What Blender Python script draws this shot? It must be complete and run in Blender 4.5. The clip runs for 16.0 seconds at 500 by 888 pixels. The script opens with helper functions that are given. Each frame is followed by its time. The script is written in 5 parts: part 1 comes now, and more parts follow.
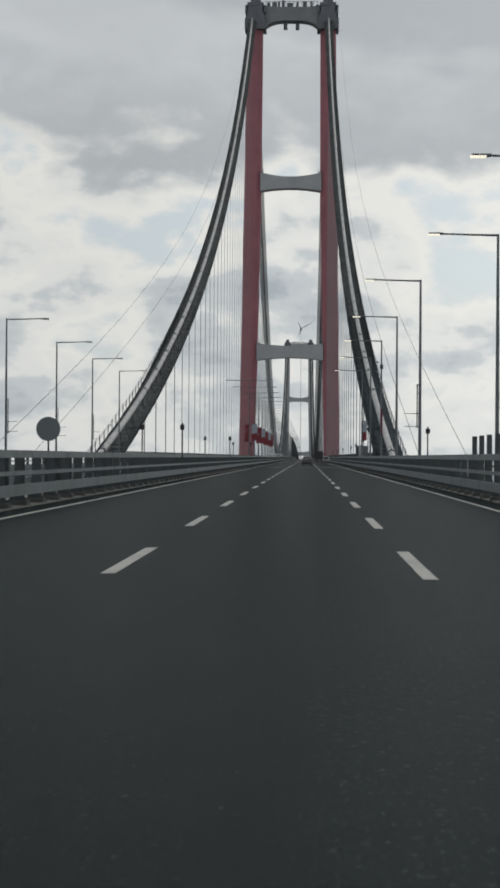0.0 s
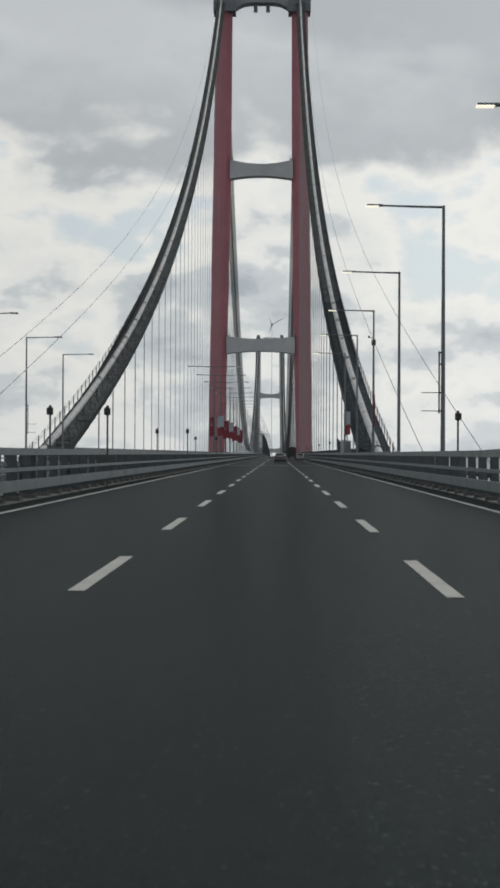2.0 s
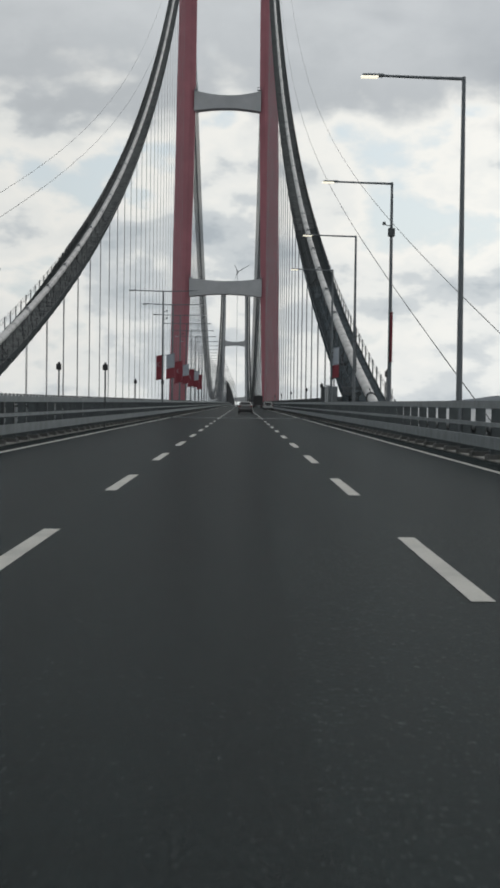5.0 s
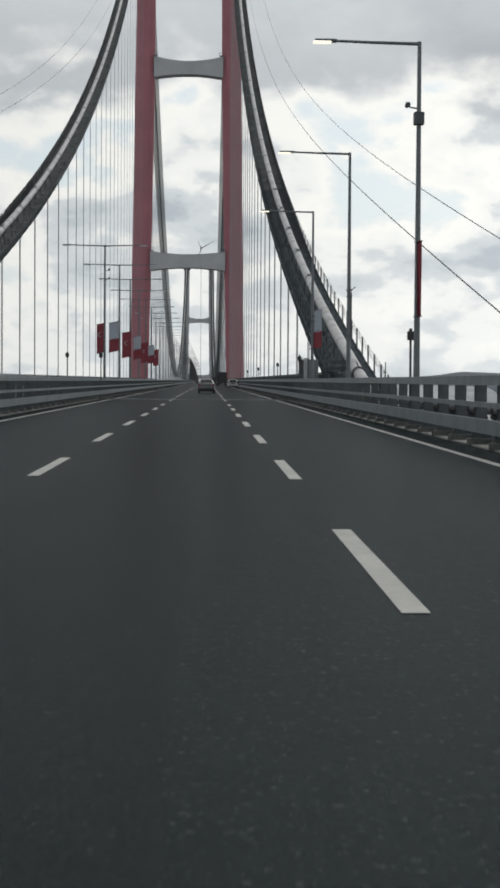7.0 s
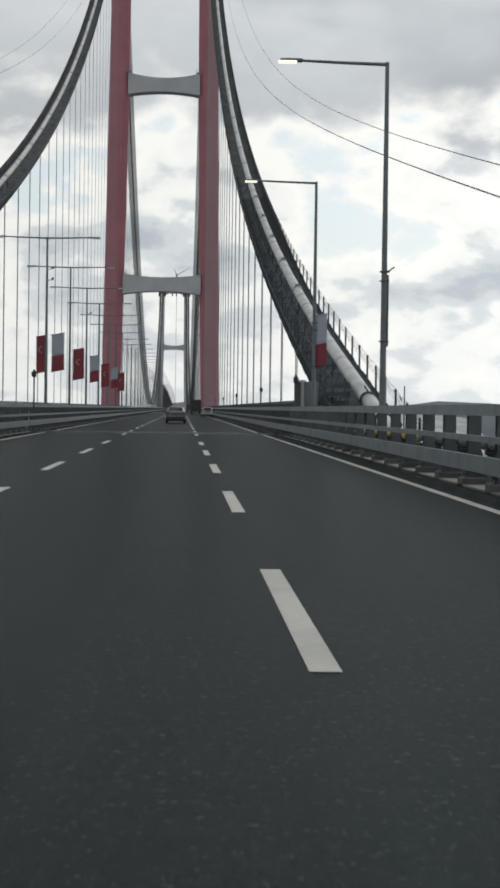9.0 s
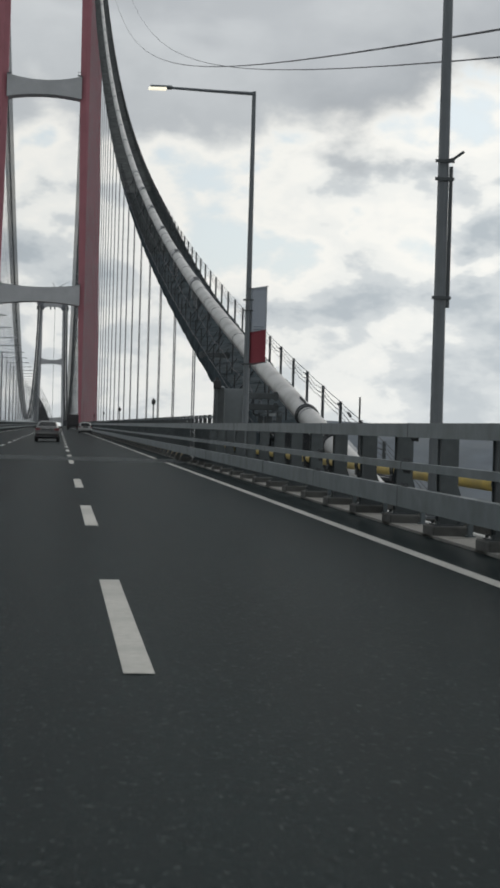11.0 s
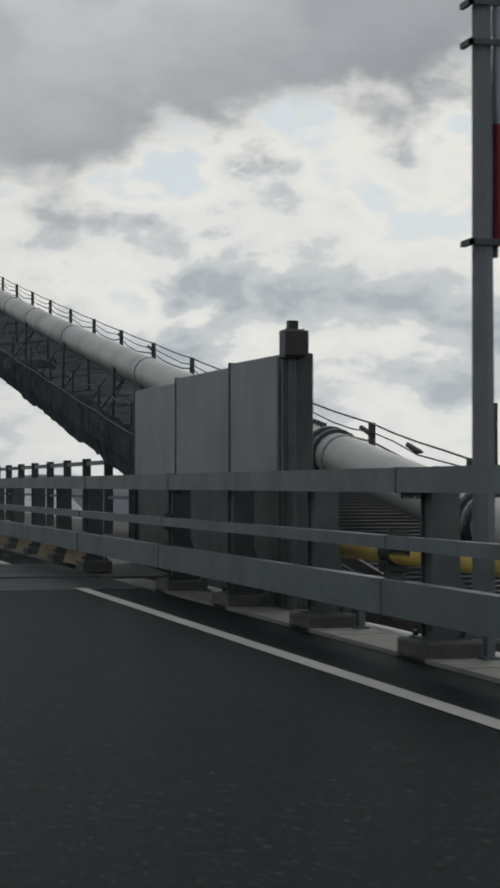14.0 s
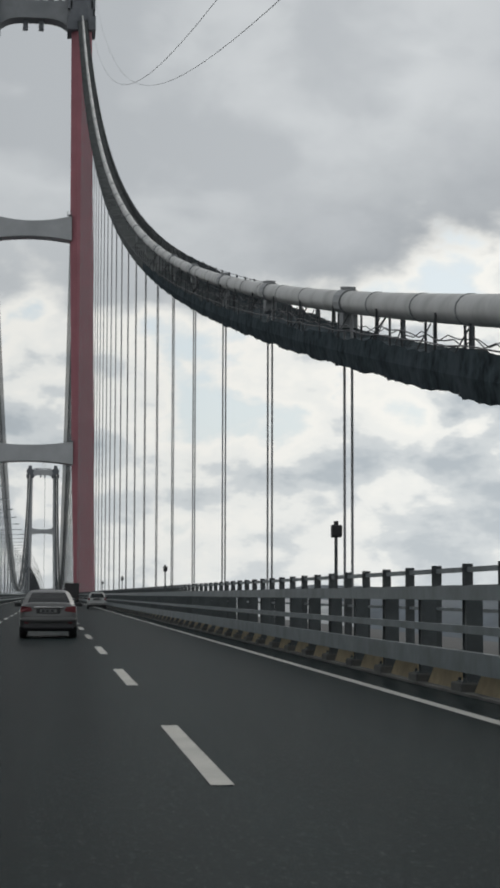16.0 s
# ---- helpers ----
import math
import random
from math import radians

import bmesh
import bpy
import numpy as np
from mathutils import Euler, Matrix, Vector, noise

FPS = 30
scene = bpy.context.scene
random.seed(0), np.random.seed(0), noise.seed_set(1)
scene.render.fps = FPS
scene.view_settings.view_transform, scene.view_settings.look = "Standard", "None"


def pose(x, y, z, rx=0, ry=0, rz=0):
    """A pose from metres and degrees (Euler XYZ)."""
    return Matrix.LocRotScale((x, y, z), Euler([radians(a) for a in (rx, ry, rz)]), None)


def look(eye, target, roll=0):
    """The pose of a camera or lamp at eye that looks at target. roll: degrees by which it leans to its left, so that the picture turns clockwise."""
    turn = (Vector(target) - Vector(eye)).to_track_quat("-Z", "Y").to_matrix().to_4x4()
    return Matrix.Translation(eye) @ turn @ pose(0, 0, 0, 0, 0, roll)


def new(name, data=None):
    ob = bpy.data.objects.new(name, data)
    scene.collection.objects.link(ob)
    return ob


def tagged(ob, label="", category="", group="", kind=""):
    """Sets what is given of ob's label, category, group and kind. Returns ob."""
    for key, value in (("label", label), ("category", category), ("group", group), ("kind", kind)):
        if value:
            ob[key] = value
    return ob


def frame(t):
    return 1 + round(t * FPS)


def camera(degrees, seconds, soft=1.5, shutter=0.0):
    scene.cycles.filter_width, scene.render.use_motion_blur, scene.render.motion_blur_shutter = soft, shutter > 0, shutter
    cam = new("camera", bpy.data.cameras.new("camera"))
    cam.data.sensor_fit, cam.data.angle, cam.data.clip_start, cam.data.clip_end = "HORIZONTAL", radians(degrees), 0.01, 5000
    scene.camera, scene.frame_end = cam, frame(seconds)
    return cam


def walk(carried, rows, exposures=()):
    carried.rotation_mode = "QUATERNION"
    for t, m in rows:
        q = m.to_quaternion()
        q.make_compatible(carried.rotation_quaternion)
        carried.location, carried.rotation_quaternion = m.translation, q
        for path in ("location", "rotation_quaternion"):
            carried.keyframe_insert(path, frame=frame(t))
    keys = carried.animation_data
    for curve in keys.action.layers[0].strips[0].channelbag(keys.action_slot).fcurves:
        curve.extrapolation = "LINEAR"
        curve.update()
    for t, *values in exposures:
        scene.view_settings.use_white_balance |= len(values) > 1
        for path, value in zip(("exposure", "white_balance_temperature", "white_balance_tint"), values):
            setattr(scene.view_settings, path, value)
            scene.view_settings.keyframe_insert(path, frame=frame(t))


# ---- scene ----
cam = camera(15.711, 16.0, soft=3.1, shutter=0.1)
PATH = [
    (0.0, pose(9.107, -0.000, 1.331, 90.403, -0.361, 1.786)),
    (0.5, pose(9.069, 7.768, 1.331, 90.582, 0.107, 1.294)),
    (1.0, pose(8.987, 15.473, 1.331, 90.401, 0.171, 1.197)),
    (1.5, pose(8.920, 23.286, 1.331, 90.230, 0.212, 0.991)),
    (2.0, pose(8.808, 31.098, 1.331, 90.309, -0.251, 0.871)),
    (2.5, pose(8.746, 39.383, 1.331, 90.797, -0.325, -0.219)),
    (3.0, pose(8.703, 47.256, 1.331, 90.873, -0.375, 0.069)),
    (3.5, pose(8.734, 54.746, 1.331, 89.606, 0.186, 0.245)),
    (4.0, pose(8.723, 62.706, 1.331, 88.665, 0.685, -0.072)),
    (4.5, pose(8.752, 70.110, 1.331, 88.870, -0.105, -0.891)),
    (5.0, pose(8.817, 77.954, 1.331, 88.698, -0.727, -0.245)),
    (7.5, pose(9.372, 115.602, 1.331, 87.888, -0.311, -1.489)),
    (8.0, pose(9.459, 123.127, 1.331, 87.823, -0.422, -1.252)),
    (8.5, pose(9.539, 129.934, 1.331, 88.644, -0.355, -1.275)),
    (9.0, pose(9.723, 137.385, 1.331, 88.892, -0.773, -2.155)),
    (11.5, pose(10.077, 172.750, 1.331, 89.990, -0.629, -7.860)),
    (12.0, pose(10.153, 180.939, 1.331, 91.650, 0.493, -11.836)),
    (12.5, pose(10.044, 187.831, 1.331, 92.177, -2.219, -15.857)),
    (13.0, pose(9.997, 194.719, 1.331, 90.382, -1.252, -14.673)),
    (13.5, pose(9.996, 201.213, 1.331, 91.817, -0.099, -16.306)),
    (14.0, pose(10.015, 207.924, 1.331, 91.282, 0.060, -14.995)),
    (14.5, pose(9.736, 214.772, 1.331, 90.864, -0.792, -13.988)),
    (15.0, pose(9.452, 222.777, 1.331, 90.415, -0.952, -10.244)),
    (15.2, pose(9.391, 226.000, 1.331, 90.786, -1.637, -5.184)),
    (15.5, pose(9.332, 230.550, 1.331, 92.199, -1.760, -4.154)),
    (16.0, pose(9.254, 238.500, 1.331, 94.762, -0.150, -6.266)),
]
walk(cam, PATH, ((0.0, 0.06), (2.5, 0.11), (4.0, 0.15), (5.0, 0.2), (7.5, 0.33), (9.0, 0.35), (11.5, 0.1), (12.5, -0.05), (14.0, -0.1), (15.0, 0.02), (16.0, 0.12)))

# ---- plan of the bridge (x across, y along the road, z up from the roadway) ----
Y_JOINT = 234.0            # expansion joint between viaduct and suspended deck
Y_TOWER = 952.8            # near tower
SPAN = 2023.0              # main span
Y_FAR = Y_TOWER + SPAN
X_EDGE_L, X_LANE_L, X_LANE_R, X_EDGE_R = 2.74, 6.87, 10.47, 13.94
X_RAIL_R, X_RAIL_L = 14.75, 1.9
X_CABLE_R, X_CABLE_L = 20.38, -18.1


def drop(y):
    """Height of the roadway: level up to the near tower, then a long crest over the main span."""
    return 0.0 if y < Y_TOWER else -1.22e-5 * (y - Y_TOWER) ** 2


def cable_z(y):
    """Height of the main cable's axis."""
    d = y - 250
    if d < 0:
        return 3.32 + 0.1494 * d
    if y <= Y_TOWER:
        return 3.32 + 0.1494 * d + 2.467e-4 * d * d + 1.1e-8 * d ** 3
    u = (y - Y_TOWER) / SPAN
    return 234.0 - 50.0 * u - 4 * 202.0 * u * (1 - u)


def cable_x(y, side):
    base, top = (X_CABLE_R, 19.3) if side > 0 else (X_CABLE_L, -20.6)
    if y > Y_TOWER:
        return top - 3.0 * (y - Y_TOWER) / SPAN
    return base + (top - base) * min(max((y - 250) / (Y_TOWER - 250), 0), 1)


# ---- world, sun and exposure ----
world = bpy.data.worlds.new("overcast_sky")
scene.world = world
world.use_nodes = True
wt = world.node_tree
wt.nodes.clear()


SUN_EL, SUN_AZ = 42.0, 35.0   # degrees; azimuth from straight ahead towards the right
sky = wt.nodes.new("ShaderNodeTexSky")
sky.sky_type = "NISHITA"
sky.sun_disc = False
sky.sun_elevation = radians(SUN_EL)
sky.sun_rotation = radians(SUN_AZ)
sky.air_density, sky.dust_density, sky.ozone_density = 1.0, 2.0, 1.0
coord = wt.nodes.new("ShaderNodeTexCoord")
sepw = wt.nodes.new("ShaderNodeSeparateXYZ")
wt.links.new(coord.outputs["Generated"], sepw.inputs[0])


def wmath(op, a, b=0.0, clamp=False):
    n = wt.nodes.new("ShaderNodeMath")
    n.operation, n.use_clamp = op, clamp
    for i, s in enumerate((a, b)):
        if isinstance(s, (int, float)):
            n.inputs[i].default_value = s
        else:
            wt.links.new(s, n.inputs[i])
    return n.outputs[0]


# the cloud layer is seen from below: directions are laid on a plane overhead, so clouds flatten towards the horizon
lay = wt.nodes.new("ShaderNodeVectorMath")
lay.operation = "SCALE"
wt.links.new(coord.outputs["Generated"], lay.inputs[0])
wt.links.new(wmath("DIVIDE", 1.0, wmath("ADD", wmath("ABSOLUTE", sepw.outputs[2]), 0.65)), lay.inputs["Scale"])


def wnoise(scale_xyz, offset, scale, detail, rough, distortion=0.0):
    m = wt.nodes.new("ShaderNodeMapping")
    m.inputs["Scale"].default_value = scale_xyz
    m.inputs["Location"].default_value = offset
    wt.links.new(lay.outputs[0], m.inputs[0])
    n = wt.nodes.new("ShaderNodeTexNoise")
    n.inputs["Scale"].default_value = scale
    n.inputs["Detail"].default_value = detail
    n.inputs["Roughness"].default_value = rough
    n.inputs["Distortion"].default_value = distortion
    wt.links.new(m.outputs[0], n.inputs["Vector"])
    return n.outputs["Fac"]


def wramp(fac, stops):
    n = wt.nodes.new("ShaderNodeValToRGB")
    cr = n.color_ramp
    cr.interpolation = "EASE"
    while len(cr.elements) < len(stops):
        cr.elements.new(0.5)
    for e, (p, c) in zip(cr.elements, stops):
        e.position, e.color = p, (*c, 1)
    wt.links.new(fac, n.inputs[0])
    return n.outputs[0]


def wmix(fac, a, b, blend="MIX"):
    n = wt.nodes.new("ShaderNodeMix")
    n.data_type, n.blend_type = "RGBA", blend
    for i, s in ((0, fac), (6, a), (7, b)):
        if isinstance(s, (int, float)):
            n.inputs[i].default_value = s
        elif isinstance(s, tuple):
            n.inputs[i].default_value = (*s, 1)
        else:
            wt.links.new(s, n.inputs[i])
    return n.outputs[2]


# a smooth grey cloud deck above, darker to the right; below it broken clouds, bright where thin, grey where thick, with blue gaps
broad = wnoise((1.0, 1.0, 1.0), (3.1, 0.4, 1.7), 3.2, 2.0, 0.45, 0.1)
mid = wnoise((1.0, 1.0, 1.0), (0.7, 5.2, 2.9), 6.6, 3.0, 0.48, 0.15)
fine = wnoise((1.0, 1.0, 1.0), (8.3, 1.1, 0.2), 15.0, 4.0, 0.50, 0.2)
wisps = wnoise((1.0, 1.0, 1.0), (2.2, 7.7, 4.1), 40.0, 4.0, 0.55, 0.1)
height = sepw.outputs[2]
right = sepw.outputs[0]
puff = wmath("ADD", wmath("MULTIPLY", mid, 0.46), wmath("ADD", wmath("MULTIPLY", fine, 0.40), wmath("MULTIPLY", wisps, 0.14)))
# thinner and brighter towards the sun's side, thicker straight ahead
veil = wmath("MULTIPLY", wmath("SUBTRACT", 0.20, right), 6.0, True)
def mass(x, z, w, h):
    """A soft-edged cloud bank about a direction, its outline ragged by the smaller clouds."""
    dx = wmath("DIVIDE", wmath("SUBTRACT", wmath("ADD", right, wmath("MULTIPLY", wmath("SUBTRACT", fine, 0.5), 0.09)), x), w)
    dz = wmath("DIVIDE", wmath("SUBTRACT", wmath("ADD", height, wmath("MULTIPLY", wmath("SUBTRACT", mid, 0.5), 0.05)), z), h)
    return wmath("POWER", 2.718, wmath("MULTIPLY", wmath("ADD", wmath("MULTIPLY", dx, dx), wmath("MULTIPLY", dz, dz)), -1.0))


# thicker (+) and thinner (-) places of the broken layer
for x, z, w, h, amount in ((-0.05, 0.065, 0.09, 0.03, -0.055), (-0.09, 0.115, 0.05, 0.018, -0.09), (0.10, 0.09, 0.06, 0.03, -0.07), (0.28, 0.115, 0.07, 0.022, 0.10),
                           (0.205, 0.10, 0.03, 0.02, -0.10), (0.36, 0.135, 0.10, 0.020, -0.07), (0.20, 0.175, 0.06, 0.025, -0.10), (0.30, 0.05, 0.12, 0.012, 0.05)):
    puff = wmath("ADD", puff, wmath("MULTIPLY", mass(x, z, w, h), amount))
broken = wramp(puff, ((0.36, (0.68, 0.71, 0.72)), (0.43, (0.87, 0.845, 0.80)), (0.485, (0.81, 0.80, 0.77)), (0.535, (0.60, 0.62, 0.63)), (0.61, (0.44, 0.475, 0.505))))
gaps = wramp(puff, ((0.345, (1, 1, 1)), (0.43, (0, 0, 0))))
blue = wmix(1.0, sky.outputs[0], (0.11, 0.11, 0.11), "MULTIPLY")
blue = wmix(0.5, blue, (0.60, 0.71, 0.77))
broken = wmix(wmath("MULTIPLY", gaps, 0.42), broken, blue)
folds = wmath("ADD", wmath("MULTIPLY", broad, 0.42), wmath("ADD", wmath("MULTIPLY", mid, 0.36), wmath("MULTIPLY", fine, 0.22)))
deckcol = wramp(folds, ((0.39, (0.69, 0.70, 0.71)), (0.49, (0.60, 0.612, 0.625)), (0.58, (0.48, 0.495, 0.515))))
darker = wmath("MULTIPLY", wmath("SUBTRACT", right, 0.19), 7.0, True)
deckcol = wmix(darker, deckcol, wmix(1.0, deckcol, (0.67, 0.68, 0.705), "MULTIPLY"))
# the deck's lower rim hangs lower straight ahead than to the right, with a darker belly
rim = wmath("ADD", 0.138, wmath("MULTIPLY", wmath("MULTIPLY", wmath("SUBTRACT", right, 0.09), 9.0, True), 0.05))
edge = wmath("ADD", wmath("MULTIPLY", wmath("SUBTRACT", height, rim), 17.0), wmath("MULTIPLY", wmath("SUBTRACT", puff, 0.5), 5.5))
edge = wmath("ADD", edge, wmath("MULTIPLY", wmath("SUBTRACT", broad, 0.5), 2.2))
deckmask = wramp(wmath("ADD", edge, 0.5), ((0.12, (0, 0, 0)), (0.98, (1, 1, 1))))
belly = wramp(wmath("MULTIPLY", edge, 0.5), ((0.12, (0.80, 0.81, 0.82)), (0.75, (1.0, 1.0, 1.0))))
deckcol = wmix(1.0, deckcol, belly, "MULTIPLY")
haze = wmath("MULTIPLY", wmath("SUBTRACT", 0.07, height), 9.0, True)
broken = wmix(wmath("MULTIPLY", haze, 0.5), broken, (0.70, 0.71, 0.71))
both = wmix(deckmask, broken, deckcol)
both = wmix(1.0, both, (0.979, 1.0, 1.004), "MULTIPLY")
both = wmix(veil, both, wmix(1.0, both, (0.89, 0.895, 0.90), "MULTIPLY"))
left_bank = wmath("MULTIPLY", wmath("SUBTRACT", -0.01, right), 11.0, True)
both = wmix(left_bank, both, wmix(1.0, both, (0.925, 0.925, 0.925), "MULTIPLY"))
back = wt.nodes.new("ShaderNodeBackground")
back.inputs["Strength"].default_value = 1.0
wt.links.new(both, back.inputs["Color"])
outw = wt.nodes.new("ShaderNodeOutputWorld")
wt.links.new(back.outputs[0], outw.inputs["Surface"])

sun_data = bpy.data.lights.new("sun", "SUN")
sun_data.energy, sun_data.angle, sun_data.color = 0.7, radians(25), (1.0, 0.96, 0.9)
sun = new("sun", sun_data)
sun.matrix_world = look((200 * math.sin(radians(SUN_AZ)), 200 * math.cos(radians(SUN_AZ)), 200 * math.tan(radians(SUN_EL))), (0, 0, 0))


# ---- materials ----
def material(name, color, rough=0.6, metal=0.0, vary=0.12, scale=3.0, bump=0.0, bump_scale=60.0, dirt=None, dirt_scale=0.7, spread=(1, 1, 1), per_piece=0.0, spec=0.5, flecks=False):
    m = bpy.data.materials.new(name)
    m.use_nodes = True
    nt = m.node_tree
    bsdf = nt.nodes["Principled BSDF"]
    bsdf.inputs["Roughness"].default_value = rough
    bsdf.inputs["Metallic"].default_value = metal
    bsdf.inputs["Specular IOR Level"].default_value = spec
    tc = nt.nodes.new("ShaderNodeTexCoord")
    geo = nt.nodes.new("ShaderNodeNewGeometry")
    mp = nt.nodes.new("ShaderNodeMapping")
    mp.inputs["Scale"].default_value = spread
    nt.links.new(geo.outputs["Position"], mp.inputs[0])

    def noise_node(sc, detail=6.0, r=0.6, even=False):
        n = nt.nodes.new("ShaderNodeTexNoise")
        n.inputs["Scale"].default_value, n.inputs["Detail"].default_value, n.inputs["Roughness"].default_value = sc, detail, r
        nt.links.new(geo.outputs["Position"] if even else mp.outputs[0], n.inputs["Vector"])
        return n.outputs["Fac"]

    fine = noise_node(scale, 6.0, 0.6, flecks)
    coarse = noise_node(dirt_scale, 5.0, 0.55)
    lo = tuple(max(0.0, c * (1 - vary)) for c in color)
    hi = tuple(min(1.0, c * (1 + vary)) for c in color)
    ramp = nt.nodes.new("ShaderNodeValToRGB")
    ramp.color_ramp.elements[0].position, ramp.color_ramp.elements[0].color = 0.3, (*lo, 1)
    ramp.color_ramp.elements[1].position, ramp.color_ramp.elements[1].color = 0.7, (*hi, 1)
    nt.links.new(fine, ramp.inputs[0])
    col = ramp.outputs[0]
    if dirt:
        dr = nt.nodes.new("ShaderNodeValToRGB")
        dr.color_ramp.elements[0].position, dr.color_ramp.elements[0].color = 0.45, (0, 0, 0, 1)
        dr.color_ramp.elements[1].position, dr.color_ramp.elements[1].color = 0.72, (1, 1, 1, 1)
        nt.links.new(coarse, dr.inputs[0])
        mx = nt.nodes.new("ShaderNodeMix")
        mx.data_type = "RGBA"
        nt.links.new(dr.outputs[0], mx.inputs[0])
        nt.links.new(col, mx.inputs[6])
        mx.inputs[7].default_value = (*dirt, 1)
        col = mx.outputs[2]
    if flecks:
        # cloudy patches a metre across and faint wheel tracks along the lanes
        sep = nt.nodes.new("ShaderNodeSeparateXYZ")
        nt.links.new(geo.outputs["Position"], sep.inputs[0])
        def mth(op, a, b):
            n = nt.nodes.new("ShaderNodeMath")
            n.operation = op
            for i, q in enumerate((a, b)):
                if isinstance(q, (int, float)):
                    n.inputs[i].default_value = q
                else:
                    nt.links.new(q, n.inputs[i])
            return n.outputs[0]
        long_map = nt.nodes.new("ShaderNodeMapping")
        long_map.inputs["Scale"].default_value = (1.0, 0.12, 1.0)
        nt.links.new(geo.outputs["Position"], long_map.inputs[0])
        cloudy = nt.nodes.new("ShaderNodeTexNoise")
        cloudy.inputs["Scale"].default_value, cloudy.inputs["Detail"].default_value = 1.1, 4.0
        nt.links.new(long_map.outputs[0], cloudy.inputs["Vector"])
        track = mth("MULTIPLY", mth("SINE", mth("MULTIPLY", mth("SUBTRACT", sep.outputs[0], 8.2), 3.49), 0.0), 0.05)
        patch = mth("MULTIPLY", mth("SUBTRACT", cloudy.outputs["Fac"], 0.5), 0.8)
        grit = mth("MULTIPLY", mth("SUBTRACT", noise_node(38.0, 4.0, 0.75, True), 0.5), 3.2)
        grit = mth("ADD", grit, mth("MULTIPLY", mth("SUBTRACT", noise_node(4.0, 3.0, 0.6, True), 0.5), 1.0))
        # the outer lane is less travelled and paler, the oil strip in the middle of the centre lane darker
        outer = nt.nodes.new("ShaderNodeMapRange")
        outer.inputs["From Min"].default_value, outer.inputs["From Max"].default_value = X_LANE_R - 0.15, X_LANE_R + 0.15
        outer.inputs["To Max"].default_value = 0.16
        nt.links.new(sep.outputs[0], outer.inputs["Value"])
        track = mth("ADD", track, outer.outputs[0])
        # seam between two paving runs
        seam = nt.nodes.new("ShaderNodeMapRange")
        seam.inputs["From Min"].default_value, seam.inputs["From Max"].default_value = 9.08, 9.16
        seam.inputs["To Max"].default_value = 0.22
        nt.links.new(sep.outputs[0], seam.inputs["Value"])
        track = mth("ADD", track, seam.outputs[0])
        oil = mth("POWER", 2.718, mth("MULTIPLY", mth("POWER", mth("ABSOLUTE", mth("MULTIPLY", mth("SUBTRACT", sep.outputs[0], 8.55), 1.7), 0.0), 4.0), -1.0))
        track = mth("SUBTRACT", track, mth("MULTIPLY", oil, 0.16))
        total = mth("ADD", mth("ADD", track, patch), mth("ADD", grit, 1.0))
        sc = nt.nodes.new("ShaderNodeVectorMath")
        sc.operation = "SCALE"
        nt.links.new(col, sc.inputs[0])
        nt.links.new(total, sc.inputs["Scale"])
        col = sc.outputs[0]
        # pale scuffs and aggregate specks
        fr = nt.nodes.new("ShaderNodeValToRGB")
        fr.color_ramp.elements[0].position, fr.color_ramp.elements[0].color = 0.66, (0, 0, 0, 1)
        fr.color_ramp.elements[1].position, fr.color_ramp.elements[1].color = 0.77, (1, 1, 1, 1)
        nt.links.new(noise_node(26.0, 2.0, 0.5, True), fr.inputs[0])
        fx = nt.nodes.new("ShaderNodeMix")
        fx.data_type = "RGBA"
        nt.links.new(fr.outputs[0], fx.inputs[0])
        nt.links.new(col, fx.inputs[6])
        fx.inputs[7].default_value = (0.085, 0.095, 0.095, 1)
        col = fx.outputs[2]
        # coarser, bare aggregate on the outer paving run
        cr = nt.nodes.new("ShaderNodeValToRGB")
        cr.color_ramp.elements[0].position, cr.color_ramp.elements[0].color = 0.61, (0, 0, 0, 1)
        cr.color_ramp.elements[1].position, cr.color_ramp.elements[1].color = 0.66, (1, 1, 1, 1)
        nt.links.new(noise_node(17.0, 3.0, 0.75, True), cr.inputs[0])
        bare = nt.nodes.new("ShaderNodeMix")
        bare.data_type = "RGBA"
        nt.links.new(mth("MULTIPLY", cr.outputs[0], mth("MULTIPLY", seam.outputs[0], 4.0)), bare.inputs[0])
        nt.links.new(col, bare.inputs[6])
        bare.inputs[7].default_value = (0.070, 0.080, 0.077, 1)
        col = bare.outputs[2]
    if per_piece:
        oi = nt.nodes.new("ShaderNodeObjectInfo")
        mr = nt.nodes.new("ShaderNodeMapRange")
        mr.inputs["To Min"].default_value, mr.inputs["To Max"].default_value = 1 - per_piece, 1 + per_piece
        nt.links.new(oi.outputs["Random"], mr.inputs["Value"])
        mu = nt.nodes.new("ShaderNodeVectorMath")
        mu.operation = "SCALE"
        nt.links.new(col, mu.inputs[0])
        nt.links.new(mr.outputs[0], mu.inputs["Scale"])
        col = mu.outputs[0]
    nt.links.new(col, bsdf.inputs["Base Color"])
    rr = nt.nodes.new("ShaderNodeMapRange")
    rr.inputs["To Min"].default_value, rr.inputs["To Max"].default_value = max(0.02, rough - 0.1), min(1.0, rough + 0.1)
    nt.links.new(coarse, rr.inputs["Value"])
    nt.links.new(rr.outputs[0], bsdf.inputs["Roughness"])
    if bump:
        bn = nt.nodes.new("ShaderNodeBump")
        bn.inputs["Strength"].default_value, bn.inputs["Distance"].default_value = bump, 0.02
        nt.links.new(noise_node(bump_scale, 3.0, 0.6, True), bn.inputs["Height"])
        nt.links.new(bn.outputs[0], bsdf.inputs["Normal"])
    return m


